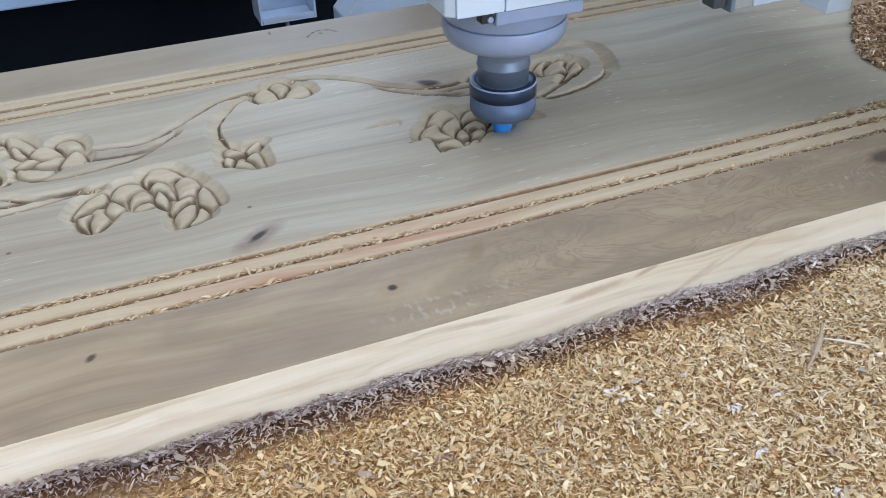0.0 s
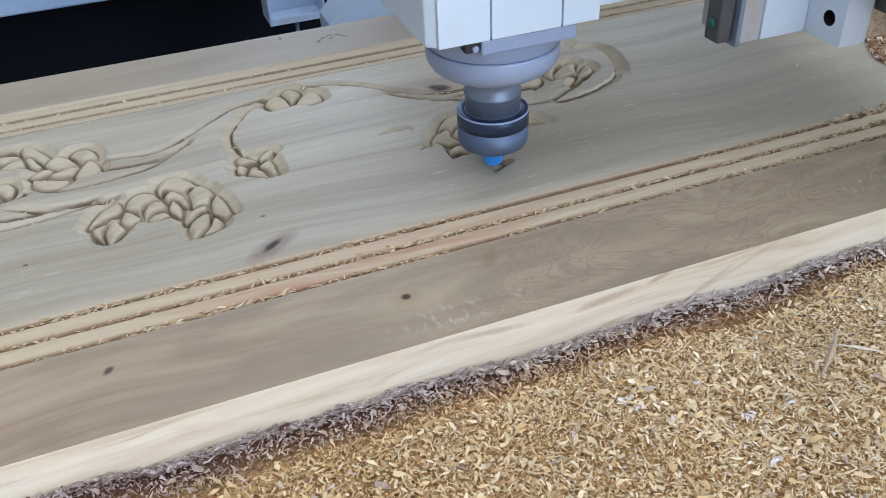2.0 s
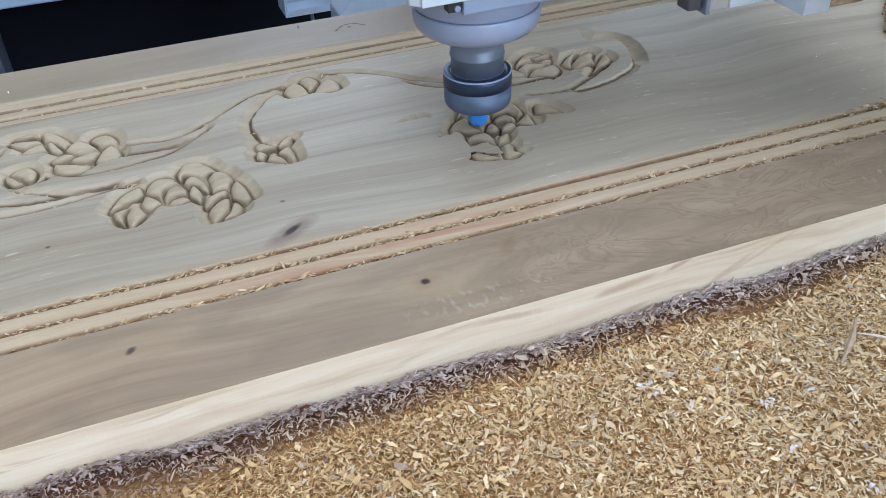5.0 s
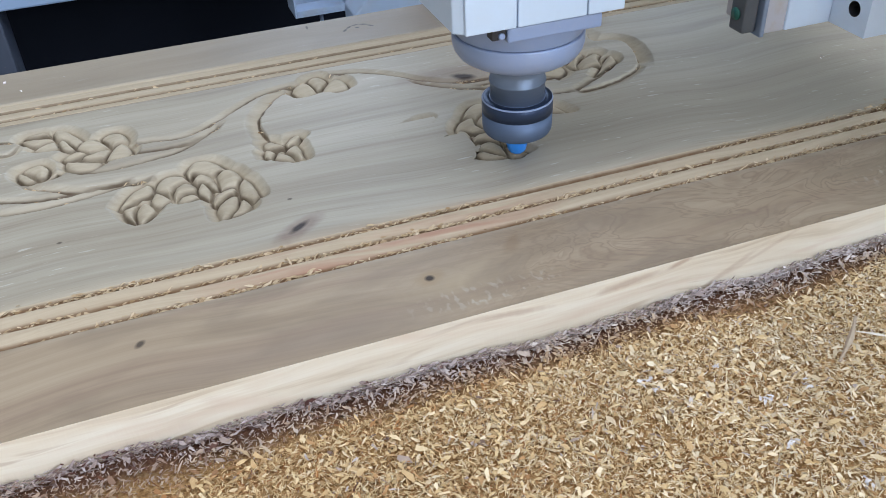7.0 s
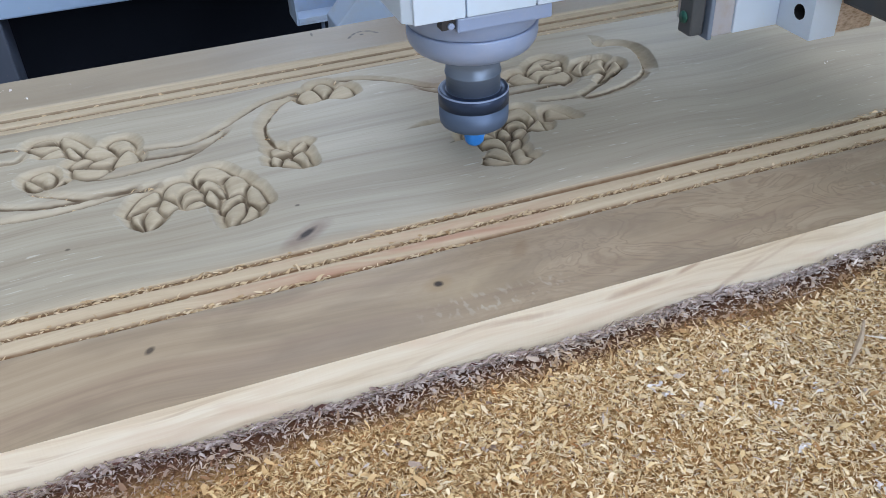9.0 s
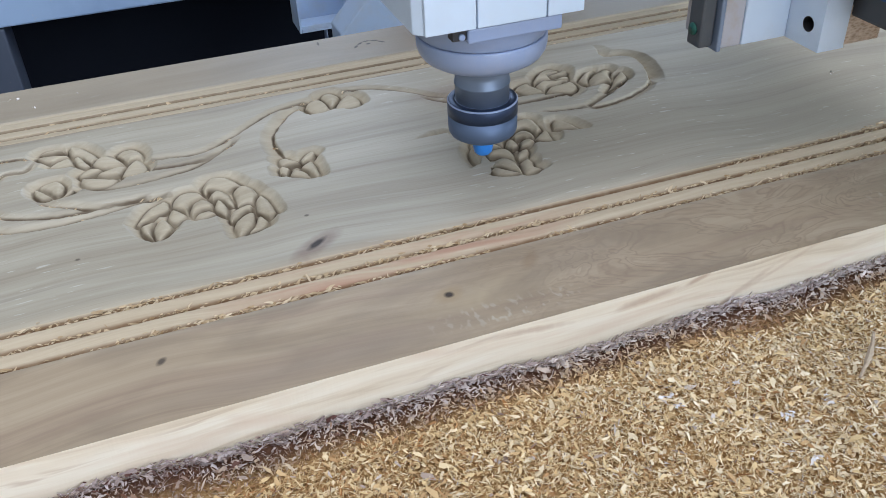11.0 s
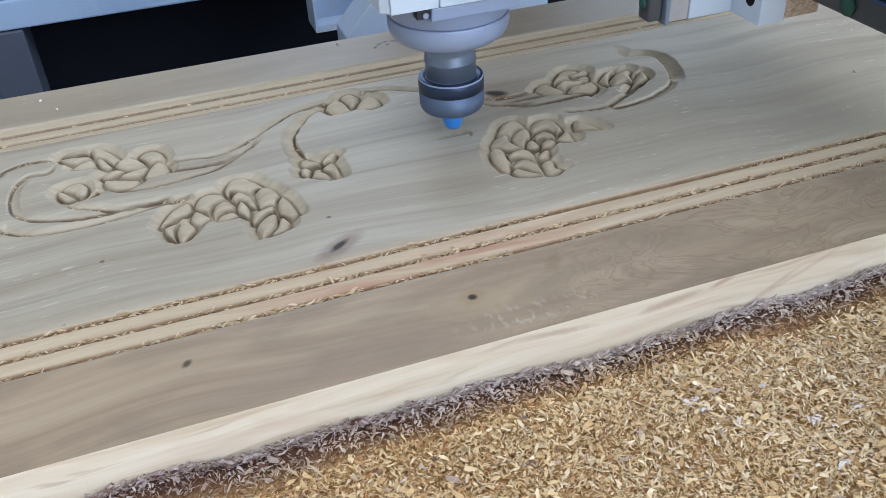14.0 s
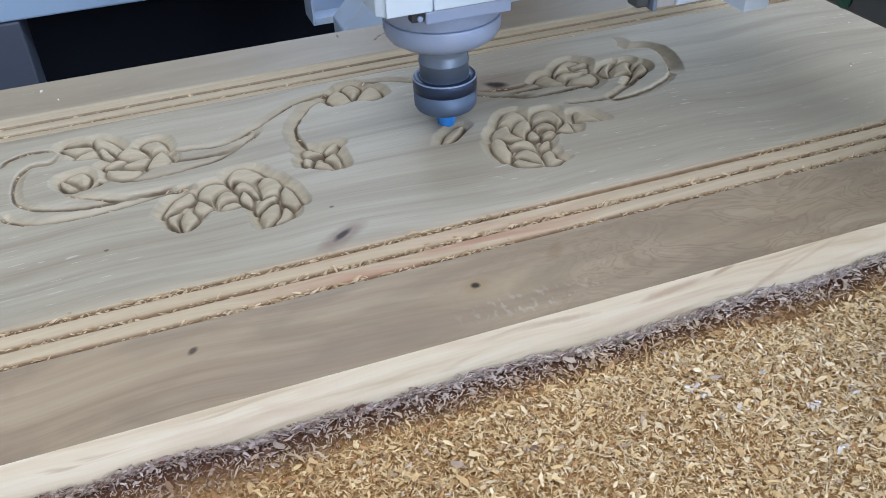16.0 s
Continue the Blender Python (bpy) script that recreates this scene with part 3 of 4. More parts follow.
petal((-214.8, 53.2), (-208.6, 55.2), (-203.1, 58.3), (-197.5, 59.9), (-193.3, 58.0), (-194.9, 52.3), (-197.5, 46.3), (-202.1, 46.0), (-208.0, 47.8))
petal((-223.8, 57.2), (-219.0, 61.4), (-212.9, 61.9), (-207.4, 57.1), (-209.8, 54.1), (-214.8, 52.4), (-219.4, 52.1), (-222.5, 53.5))
petal((-221.5, 51.5), (-214.3, 49.1), (-205.6, 46.0), (-199.8, 43.4), (-201.3, 36.4), (-206.1, 32.5), (-213.3, 33.4), (-219.3, 39.1), (-222.1, 45.6))
petal((-247.5, 51.6), (-242.0, 54.5), (-235.1, 54.5), (-231.4, 46.7), (-232.4, 37.4), (-236.8, 35.7), (-241.8, 43.8), (-246.2, 47.2))
petal((-249.9, 48.9), (-246.2, 46.5), (-242.2, 40.3), (-237.9, 32.5), (-242.3, 30.1), (-247.6, 36.1), (-249.9, 42.9))
petal((-238.2, 33.4), (-233.5, 33.5), (-229.6, 38.4), (-225.2, 37.9), (-228.1, 31.8), (-233.6, 29.2))
# fallen flower
petal((-192.8, -18.9), (-189.5, -11.7), (-185.6, -5.2), (-180.1, -0.7), (-174.7, 1.9), (-171.7, -1.6), (-172.2, -9.0), (-176.4, -13.4), (-181.7, -15.8), (-187.0, -19.4), (-190.8, -21.7))
petal((-191.0, -23.6), (-187.2, -21.3), (-182.3, -18.8), (-181.1, -20.0), (-183.4, -26.2), (-184.2, -33.5), (-183.6, -40.1), (-186.8, -36.8), (-189.4, -30.7))
petal((-183.2, -39.6), (-183.6, -31.2), (-182.5, -24.0), (-179.5, -20.1), (-175.6, -20.4), (-172.6, -25.7), (-172.7, -32.2), (-175.6, -37.3), (-179.3, -41.9), (-181.3, -42.9))
petal((-174.7, -18.8), (-172.6, -12.3), (-169.4, -11.0), (-165.5, -14.7), (-162.6, -20.7), (-165.7, -26.1), (-169.3, -28.5), (-172.5, -25.1))
petal((-171.0, -6.8), (-168.9, 1.4), (-164.9, 6.2), (-159.1, 8.0), (-153.2, 4.7), (-149.7, -2.0), (-149.1, -7.3), (-153.4, -6.1), (-157.1, -8.0), (-160.2, -10.8), (-161.9, -17.7), (-165.7, -13.9), (-169.4, -11.0))
petal((-151.7, 7.7), (-147.1, 15.4), (-141.0, 17.3), (-134.2, 15.0), (-129.0, 7.3), (-127.0, 0.5), (-131.8, -0.4), (-137.3, -3.1), (-141.9, 0.4), (-146.5, 2.4), (-149.4, -2.2), (-150.9, 1.4))
petal((-148.9, -5.9), (-145.7, -0.9), (-141.3, 0.1), (-137.0, -4.0), (-134.8, -11.4), (-134.5, -19.3), (-136.0, -22.1), (-138.8, -18.2), (-140.4, -13.3), (-143.7, -10.4), (-146.7, -11.9))
petal((-161.2, -15.2), (-158.8, -8.0), (-154.9, -4.7), (-150.5, -5.2), (-147.5, -10.1), (-146.4, -16.2), (-148.2, -19.5), (-153.5, -18.6), (-158.2, -20.6), (-160.9, -22.8))
petal((-160.2, -25.1), (-157.2, -20.4), (-152.7, -19.7), (-148.5, -20.8), (-146.4, -27.1), (-149.9, -30.3), (-156.0, -30.3))
petal((-146.9, -17.4), (-144.7, -12.1), (-141.3, -12.8), (-139.4, -20.0), (-139.7, -27.4), (-141.7, -31.2), (-144.4, -27.3), (-146.7, -22.9))
petal((-134.2, -3.8), (-129.6, 0.1), (-124.4, -0.7), (-120.8, -6.0), (-119.7, -13.1), (-121.6, -20.8), (-124.9, -23.5), (-129.2, -22.4), (-133.8, -23.1), (-133.8, -17.5), (-134.0, -10.4))
petal((-123.9, -25.4), (-121.1, -16.7), (-118.1, -13.8), (-115.5, -20.0), (-113.7, -29.9), (-113.4, -40.9), (-118.2, -42.8), (-121.9, -37.9), (-124.0, -32.9))
petal((-133.2, -54.4), (-129.2, -49.1), (-126.0, -41.4), (-122.2, -39.1), (-119.5, -45.6), (-121.6, -52.4), (-126.3, -56.1), (-131.3, -57.7))
petal((-140.6, -34.4), (-138.0, -27.4), (-133.1, -24.8), (-127.7, -23.7), (-124.8, -26.4), (-127.5, -31.4), (-132.3, -33.3), (-137.6, -38.3), (-140.4, -39.1))
petal((-137.7, -38.9), (-133.3, -33.5), (-128.7, -30.8), (-125.3, -32.3), (-126.0, -41.4), (-129.2, -49.1), (-134.1, -55.3), (-138.3, -57.2), (-139.2, -51.2), (-139.4, -44.7))
# buds
petal((-67.2, 90.2), (-64.7, 97.1), (-59.1, 100.7), (-53.5, 99.2), (-49.7, 92.3), (-49.1, 81.8), (-55.9, 77.0), (-62.6, 78.2))
petal((-53.1, 104.2), (-49.3, 108.8), (-43.1, 109.1), (-38.8, 100.7), (-43.5, 88.4), (-49.0, 83.8), (-51.0, 93.9))
petal((-47.4, 82.0), (-41.8, 91.7), (-36.3, 97.4), (-31.3, 98.3), (-27.0, 92.1), (-26.9, 80.6), (-32.9, 76.3), (-41.5, 77.3))
petal((-100.7, 20.6), (-99.2, 25.6), (-94.0, 25.0), (-89.9, 18.2), (-86.2, 11.7), (-92.6, 11.4), (-98.4, 13.9))
petal((-87.5, 17.1), (-82.3, 23.0), (-77.9, 25.2), (-75.0, 21.4), (-79.6, 15.2), (-85.7, 12.2))
petal((-102.6, 3.3), (-101.9, 11.5), (-97.9, 12.9), (-93.5, 7.8), (-96.6, 2.1), (-99.1, -0.6))
petal((-86.4, 10.9), (-79.6, 15.2), (-78.4, 6.6), (-78.9, -8.1), (-83.4, -9.9), (-84.9, 0.0), (-88.4, 7.1))
petal((-97.6, -0.5), (-93.8, 7.9), (-89.8, 6.1), (-85.6, 0.3), (-84.7, -9.3), (-91.3, -6.4))
# round flower
petal((80.6, 54.5), (89.2, 63.4), (95.8, 63.6), (97.4, 56.3), (99.4, 49.9), (100.1, 41.1), (92.9, 40.3), (87.3, 41.9), (83.8, 48.8))
petal((99.7, 62.9), (106.8, 71.8), (113.9, 77.6), (121.3, 79.9), (126.5, 75.1), (129.8, 66.6), (127.5, 57.5), (121.5, 57.0), (113.5, 59.7), (107.4, 61.4), (99.0, 56.6))
petal((98.5, 55.7), (106.9, 60.5), (114.9, 57.9), (125.9, 57.2), (122.7, 52.0), (113.7, 50.8), (106.2, 48.9), (101.0, 42.8), (99.4, 49.9))
petal((100.9, 41.8), (106.6, 48.7), (114.4, 50.4), (125.2, 54.1), (127.9, 48.5), (125.6, 39.8), (119.4, 34.2), (110.4, 35.3), (102.9, 36.7))
petal((114.4, 67.1), (123.3, 69.7), (130.0, 73.4), (131.1, 67.2), (125.2, 63.1), (115.6, 62.0))
petal((131.6, 51.1), (141.2, 60.1), (151.1, 62.3), (142.4, 52.7), (136.0, 39.2), (132.5, 43.0))
petal((140.2, 50.4), (151.1, 58.8), (159.9, 61.6), (162.0, 55.9), (157.3, 50.2), (153.8, 37.4), (148.4, 38.8), (138.8, 35.8), (134.7, 37.7))
petal((140.8, 25.3), (150.3, 34.6), (155.9, 41.9), (166.7, 51.4), (168.1, 43.9), (164.2, 35.7), (153.8, 30.9))
# front flower
petal((28.9, 0.9), (35.7, 12.2), (42.9, 18.1), (49.2, 18.1), (52.5, 12.8), (52.5, 4.5), (47.0, 4.3), (41.9, 1.3), (37.3, -4.6), (36.4, 2.9), (32.3, 3.0))
petal((53.3, 1.5), (60.9, 10.8), (68.0, 12.3), (73.3, 8.9), (74.9, 0.7), (72.9, -10.2), (66.3, -14.3), (65.7, -6.0), (61.9, -2.5), (55.7, -3.3), (49.2, -9.2))
petal((35.0, -8.8), (40.2, -0.7), (46.0, 3.0), (52.2, 4.7), (52.6, -1.8), (48.9, -11.7), (41.7, -20.4), (38.3, -16.3), (35.5, -12.5))
petal((49.9, -9.5), (57.4, -3.2), (63.3, -3.1), (66.0, -8.9), (64.6, -18.8), (59.8, -19.2), (57.4, -14.7), (51.7, -15.5), (47.0, -18.5))
petal((48.4, -24.3), (52.7, -17.7), (58.1, -15.8), (62.2, -18.5), (61.5, -24.2), (54.8, -27.1), (49.5, -27.2))
petal((40.7, -20.8), (45.6, -12.7), (49.6, -11.1), (51.4, -17.1), (49.4, -24.7), (43.8, -26.4))
petal((62.2, -19.4), (70.5, -12.7), (75.7, -9.7), (75.9, -17.8), (73.7, -26.3), (67.2, -24.3))
petal((80.2, -11.8), (85.1, -0.3), (91.1, -2.1), (95.4, -8.7), (98.1, -18.1), (90.2, -16.3))
petal((16.8, -16.6), (20.6, -13.3), (25.6, -15.6), (27.2, -21.3), (25.7, -32.1), (21.7, -42.9), (17.5, -45.7), (15.4, -37.0), (14.8, -26.4))
petal((21.6, -7.0), (26.6, -0.7), (33.0, 1.7), (37.1, -0.1), (36.0, -8.4), (37.5, -14.2), (40.1, -21.3), (34.1, -21.1), (29.1, -18.9), (25.2, -13.8), (20.2, -13.2))
petal((24.3, -37.0), (30.5, -31.8), (36.8, -33.0), (39.9, -40.1), (40.1, -48.0), (38.5, -58.8), (33.9, -52.2), (29.5, -44.8), (25.1, -40.6))
petal((20.3, -44.6), (25.5, -40.7), (29.2, -45.5), (33.6, -52.8), (37.9, -59.3), (29.1, -58.4), (23.2, -53.5))
petal((26.3, -24.2), (31.4, -20.8), (38.1, -21.2), (42.1, -24.8), (42.9, -31.7), (41.5, -40.0), (37.8, -35.1), (32.5, -31.1), (25.9, -29.8))
petal((42.4, -34.7), (48.5, -29.3), (53.8, -29.2), (50.9, -36.9), (46.0, -39.6), (42.2, -41.1))
petal((40.9, -43.7), (47.7, -39.5), (50.0, -43.8), (49.1, -50.5), (51.7, -55.6), (46.1, -59.9), (40.1, -59.5), (39.0, -52.9))
# first cut
petal((-13.3, -5.6), (-7.1, 5.1), (0.1, 10.5), (7.6, 13.3), (9.3, 9.0), (1.3, -0.4), (-7.9, -8.0))


def smooth_line(points, per=24):
    """A Catmull-Rom line through the points."""
    p = np.array([points[0], *points, points[-1]], float)
    out = []
    for a, b, c, d in zip(p, p[1:], p[2:], p[3:]):
        for t in np.linspace(0, 1, per, endpoint=False):
            out.append(0.5 * (2 * b + (c - a) * t + (2 * a - 5 * b + 4 * c - d) * t * t + (3 * b - a - 3 * c + d) * t ** 3))
    return np.array(out + [p[-1]])


def window_of(x0, x1, y0, y1):
    i0, i1 = np.searchsorted(GX, (x0 / 1000, x1 / 1000))
    j0, j1 = np.searchsorted(GY, (y0 / 1000, y1 / 1000))
    return slice(j0, j1), slice(i0, i1)


def near_line(px, py, line):
    """Distance to the line, the share of its length, and the side (plus: on the left hand) and the way off in y, for arrays in millimetres."""
    best, along, side, off = np.full(px.shape, 1e9), np.zeros(px.shape), np.zeros(px.shape), np.zeros(px.shape)
    for k, (a, b) in enumerate(zip(line, line[1:])):
        d = b - a
        t = np.clip(((px - a[0]) * d[0] + (py - a[1]) * d[1]) / max(1e-9, d @ d), 0, 1)
        q = np.hypot(px - a[0] - t * d[0], py - a[1] - t * d[1])
        hit = q < best
        best[hit], along[hit] = q[hit], (k + t[hit]) / (len(line) - 1)
        off[hit] = (py - a[1] - t * d[1])[hit]
        side[hit] = (d[0] * (py - a[1]) - d[1] * (px - a[0]))[hit]
    return best, along, side, off


SUNK = np.zeros_like(MX)


def ring_distance(px, py, ring):
    """Signed distance to a closed line (plus inside), and the unit way out of it."""
    best, inside = np.full(px.shape, 1e9), np.zeros(px.shape, bool)
    ox, oy = np.zeros(px.shape), np.zeros(px.shape)
    for a, b in zip(ring, np.roll(ring, -1, 0)):
        d = b - a
        t = np.clip(((px - a[0]) * d[0] + (py - a[1]) * d[1]) / max(1e-9, d @ d), 0, 1)
        qx, qy = px - a[0] - t * d[0], py - a[1] - t * d[1]
        q = np.hypot(qx, qy)
        hit = q < best
        best[hit], ox[hit], oy[hit] = q[hit], qx[hit], qy[hit]
        if a[1] != b[1]:
            inside ^= ((a[1] > py) != (b[1] > py)) & (px < a[0] + (py - a[1]) / (b[1] - a[1]) * d[0])
    return np.where(inside, best, -best), ox / np.maximum(best, 1e-9), oy / np.maximum(best, 1e-9)


def carve():
    """Fills DEPTH: mouldings, then stems, then the petals of the flowers."""
    DEPTH[:] = bead(MY - LINE_NEAR) * (MY < 0) + bead(LINE_FAR - MY, True) * (MY > 0)
    for left, right, points in STROKES:
        line = smooth_line(points, 8)
        lo, hi = line.min(0) - 16, line.max(0) + 16
        win = window_of(lo[0], hi[0], lo[1], hi[1])
        px, py = MX[win] * 1000, MY[win] * 1000
        px, py = px + 0.35 * waviness(px, py, 0.55, 51), py + 0.35 * waviness(px, py, 0.55, 52)
        d, along, side, off = near_line(px, py, line)
        ends = np.clip(np.minimum(along, 1 - along) * len(line) / 6 + 0.3, 0, 1)
        steep = (side > 0) == (left < right)
        w = np.where(side > 0, left, right)
        w = np.where(steep, np.maximum(0.5 * w, 1.2), 1.6 * w)
        s = np.clip(d / w, 0, 1)
        # a cove on the gentle side, a rounded shoulder on the steep one
        h = -np.clip(0.55 + 0.33 * max(left, right) * 1.9 * 0.8, 1.6, 4.2) * ends * np.where(steep, (1 - s) ** 1.2, 1 - s ** 1.8)
        DEPTH[win] = np.minimum(DEPTH[win], h / 1000)
        # painted crease shade climbs the gentle far slope, where the lip leaves it visible
        shade_reach = 0.8 + 3.0 * np.clip(off / np.maximum(d, 1e-6), 0, 1) * ~steep
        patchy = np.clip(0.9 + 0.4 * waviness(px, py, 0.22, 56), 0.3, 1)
        BURN_SHADE[win] = np.maximum(BURN_SHADE[win], patchy * ends * np.clip(2.0 * (1.2 - d / shade_reach), 0, 1))
    for outline in HOLLOWS:
        ring = smooth_line((*outline, outline[0]), 5)[:-1]
        lo, hi = ring.min(0) - 1, ring.max(0) + 1
        win = window_of(lo[0], hi[0], lo[1], hi[1])
        inner, ox, oy = ring_distance(MX[win] * 1000, MY[win] * 1000, ring)
        DEPTH[win] = np.minimum(DEPTH[win], -0.0036 * np.sin(np.pi / 2 * np.clip(inner / 4.0, 0, 1)) ** 0.8)
    # the sunk ground round the flowers: wide coves, steep towards the board's near edge
    rings = []
    for k, outline in enumerate(PETALS):
        ring = smooth_line((*outline, outline[0]), 5)[:-1]
        lo, hi = ring.min(0) - 14, ring.max(0) + 14
        win = window_of(lo[0], hi[0], lo[1], hi[1])
        px, py = MX[win] * 1000, MY[win] * 1000
        px, py = px + 0.25 * waviness(px, py, 0.6, 53), py + 0.25 * waviness(px, py, 0.6, 54)
        inner, ox, oy = ring_distance(px, py, ring)
        rings.append((win, px, py, inner, oy))
        width = 2.6 + 4.0 * np.abs(ox) ** 1.5 + 1.2 * np.clip(oy, 0, 1)
        width = width * (1 - 0.72 * np.clip(-oy, 0, 1) ** 1.5)
        s = np.clip(-inner / width, 0, 1)
        DEPTH[win] = np.minimum(DEPTH[win], -0.0042 * (1 - s ** 1.35) - 0.0014 * np.clip(1 + inner / 1.3, 0, 1))
    # the cutter leaves the ground even
    even = window_of(-299, 204, -83, 112)
    ground = DEPTH[even]
    for _ in range(3):
        ground[1:-1, 1:-1] = 0.4 * ground[1:-1, 1:-1] + 0.15 * (ground[:-2, 1:-1] + ground[2:, 1:-1] + ground[1:-1, :-2] + ground[1:-1, 2:])
    petalled = np.zeros(MX.shape, bool)
    lean = np.random.RandomState(77)
    for win, px, py, inner, oy in rings:
        turn, steepness = lean.uniform(0, 2 * np.pi), lean.uniform(0.07, 0.20)
        inside = inner > 0
        # the one beneath dips where this one laps over it
        under = petalled[win] & ~inside
        DEPTH[win] -= np.where(under, 0.0026 * np.clip(1 + inner / 2.4, 0, 1) ** 1.7, 0)
        reach = min(6.5, inner.max())
        dome = 1 - (1 - np.clip(inner / reach, 0, 1)) ** 2.8
        mx, my = px[inside].mean(), py[inside].mean()
        tilt = np.clip(((px - mx) * np.cos(turn) + (py - my) * np.sin(turn)) * steepness, -1.2, 1.0)
        h = -4.0 + 3.3 * dome * min(1, reach / 3.5) + tilt * dome
        DEPTH[win] = np.where(inside, np.minimum(h, -0.15) / 1000, DEPTH[win])
        petalled[win] |= inside
        # petal outlines: patchy scorch mixed with painted shade of the creases
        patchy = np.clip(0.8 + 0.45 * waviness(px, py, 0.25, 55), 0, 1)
        BURN_SHADE[win] = np.maximum(np.where(inside, 0, BURN_SHADE[win]), 0.92 * patchy * np.clip(1.35 - np.where(inside, inner / (0.8 + 1.3 * np.clip(oy, 0, 1) * (reach > 2.5)), -inner / 1.4), 0, 1))
    # tool marks and planing
    SUNK[:] = DEPTH
    cut = np.clip(np.maximum(-DEPTH * 1000 / 4.0, 0.75 * petalled), 0, 1)
    moulded = ((MY > LINE_NEAR) & (MY < LINE_NEAR + 0.033)) | ((MY < LINE_FAR) & (MY > LINE_FAR - 0.036))
    cut = np.where(moulded, 1.0, cut)
    DEPTH[:] += cut * 0.00010 * waviness(MX, MY, 900, 7) + (1 - cut) * 0.00005 * waviness(MX * 0.15, MY, 300, 8)
    return cut


def carved_board():
    thing_board = thing("carved_board", "long greyed hardwood board carved with flowers and moulded borders", "board")
    thing_board.location = (0, 0, 0)
    cut = carve()
    ny, nx = MX.shape
    co = np.stack((MX, MY, TOP + DEPTH), -1).reshape(-1, 3)
    mesh = sheet_mesh("face", co, grid_quads(nx, ny), WOOD)
    mesh.attributes.new("cut", "FLOAT", "POINT").data.foreach_set("value", cut.astype(np.float32).ravel())
    mesh.attributes.new("burn_shade", "FLOAT", "POINT").data.foreach_set("value", np.clip(BURN_SHADE, 0, 1).astype(np.float32).ravel())
    mesh.attributes.new("place", "FLOAT_VECTOR", "POINT").data.foreach_set("vector", co.astype(np.float32).ravel())
    face = new("face", mesh)
    face.parent = thing_board
    # the sawn edges and underside: an open-topped tray that meets the face
    bm = bmesh.new()
    r = 0.0001
    ring = [[bm.verts.new(p) for p in ((LEFT, NEAR - o, z), (RIGHT, NEAR - o, z), (RIGHT, FAR + o, z), (LEFT, FAR + o, z))] for o, z in ((0.0, TOP), (r, TOP - r), (r, 0.001), (0.0, 0.0))]
    for a, b in zip(ring, ring[1:]):
        for k in range(4):
            bm.faces.new((a[k], b[k], b[(k + 1) % 4], a[(k + 1) % 4]))
    bm.faces.new(ring[-1][::-1])
    bmesh.ops.recalc_face_normals(bm, faces=bm.faces)
    part("sawn_edge", bm, SAP, thing_board, "pale cream sapwood edge with pink streaks")


carved_board()


# ---- wood that the cutter takes away during the film ----
# where each flake lies on the board (millimetres) and when the bit throws it off
FLAKES = [(46, -61, 1.6), (38, -60, 2.0), (30, -56, 2.4), (24, -49, 2.7), (41, -39, 4.2), (43, -49, 4.6), (35, -48, 5.0), (30, -42, 5.4),
          (19, -24, 10.2), (14, -33, 10.7), (17, -45, 11.1), (22, -38, 12.1), (3, 0, 14.8), (-4, -5, 15.3), (-11, -9, 15.75)]


def flakes():
    """Thin lids of uncut wood over the hollows that are still to be carved; returns them with their middles and times."""
    def keep(x, y):
        return ((y < -38.5 + 0.10 * (x - 30)) & (x > 6) & (x < 62)) | ((x < 23.5) & (x > 4) & (y < -19) & (y > -60)) | ((x < 13) & (y > -18) & (y < 12) & (x > -24))

    j0, i0 = window_of(-20, 64, -70, 10)
    hx, hy, hd = MX[j0, i0] * 1000, MY[j0, i0] * 1000, SUNK[j0, i0]
    skin = 0.00005 * waviness(MX[j0, i0] * 0.15, MY[j0, i0], 300, 8)
    # a cell is covered where any of its corners is cut
    corner = lambda a: np.stack((a[:-1, :-1], a[:-1, 1:], a[1:, 1:], a[1:, :-1]), -1)
    cx, cy = corner(hx).mean(-1), corner(hy).mean(-1)
    covered = (corner(hd).min(-1) < -0.00003) & keep(cx, cy)
    seeds = np.array(FLAKES)
    wob = 1.6 * waviness(cx, cy, 0.5, 41)
    owner = np.argmin([np.hypot(cx - s[0] + wob, cy - s[1] + 0.7 * wob) for s in seeds], 0)
    made = []
    for k, (sx, sy, t) in enumerate(FLAKES):
        jj, ii = np.nonzero(covered & (owner == k))
        if len(jj) < 4:
            continue
        wide = hx.shape[1]
        quads = np.stack((jj * wide + ii, jj * wide + ii + 1, (jj + 1) * wide + ii + 1, (jj + 1) * wide + ii), -1)
        used, flat = np.unique(quads, return_inverse=True)
        flat = flat.reshape(-1, 4)
        top = np.stack((hx.ravel()[used] / 1000, hy.ravel()[used] / 1000, TOP + skin.ravel()[used] + 0.00002), -1)
        low = top - (0, 0, 0.0009)
        n = len(used)
        sides = collections.Counter(tuple(sorted(e)) for q in flat.tolist() for e in zip(q, q[1:] + q[:1]))
        walls = [(a, b, b + n, a + n) for q in flat.tolist() for a, b in zip(q, q[1:] + q[:1]) if sides[tuple(sorted((a, b)))] == 1]
        co = np.concatenate((top, low))
        middle = top.mean(0)
        faces = np.concatenate((flat, flat[:, ::-1] + n, np.array(walls)[:, ::-1]))
        mesh = sheet_mesh("wood_flake", co - middle, faces, WOOD, False)
        mesh.attributes.new("place", "FLOAT_VECTOR", "POINT").data.foreach_set("vector", co.astype(np.float32).ravel())
        ob = tagged(new("wood_flake", mesh), "thin flake of greyed hardwood cut loose by the bit", "wood flake", "flakes cut from the flowers")
        ob.location = middle
        made.append((ob, middle, t))
    return made


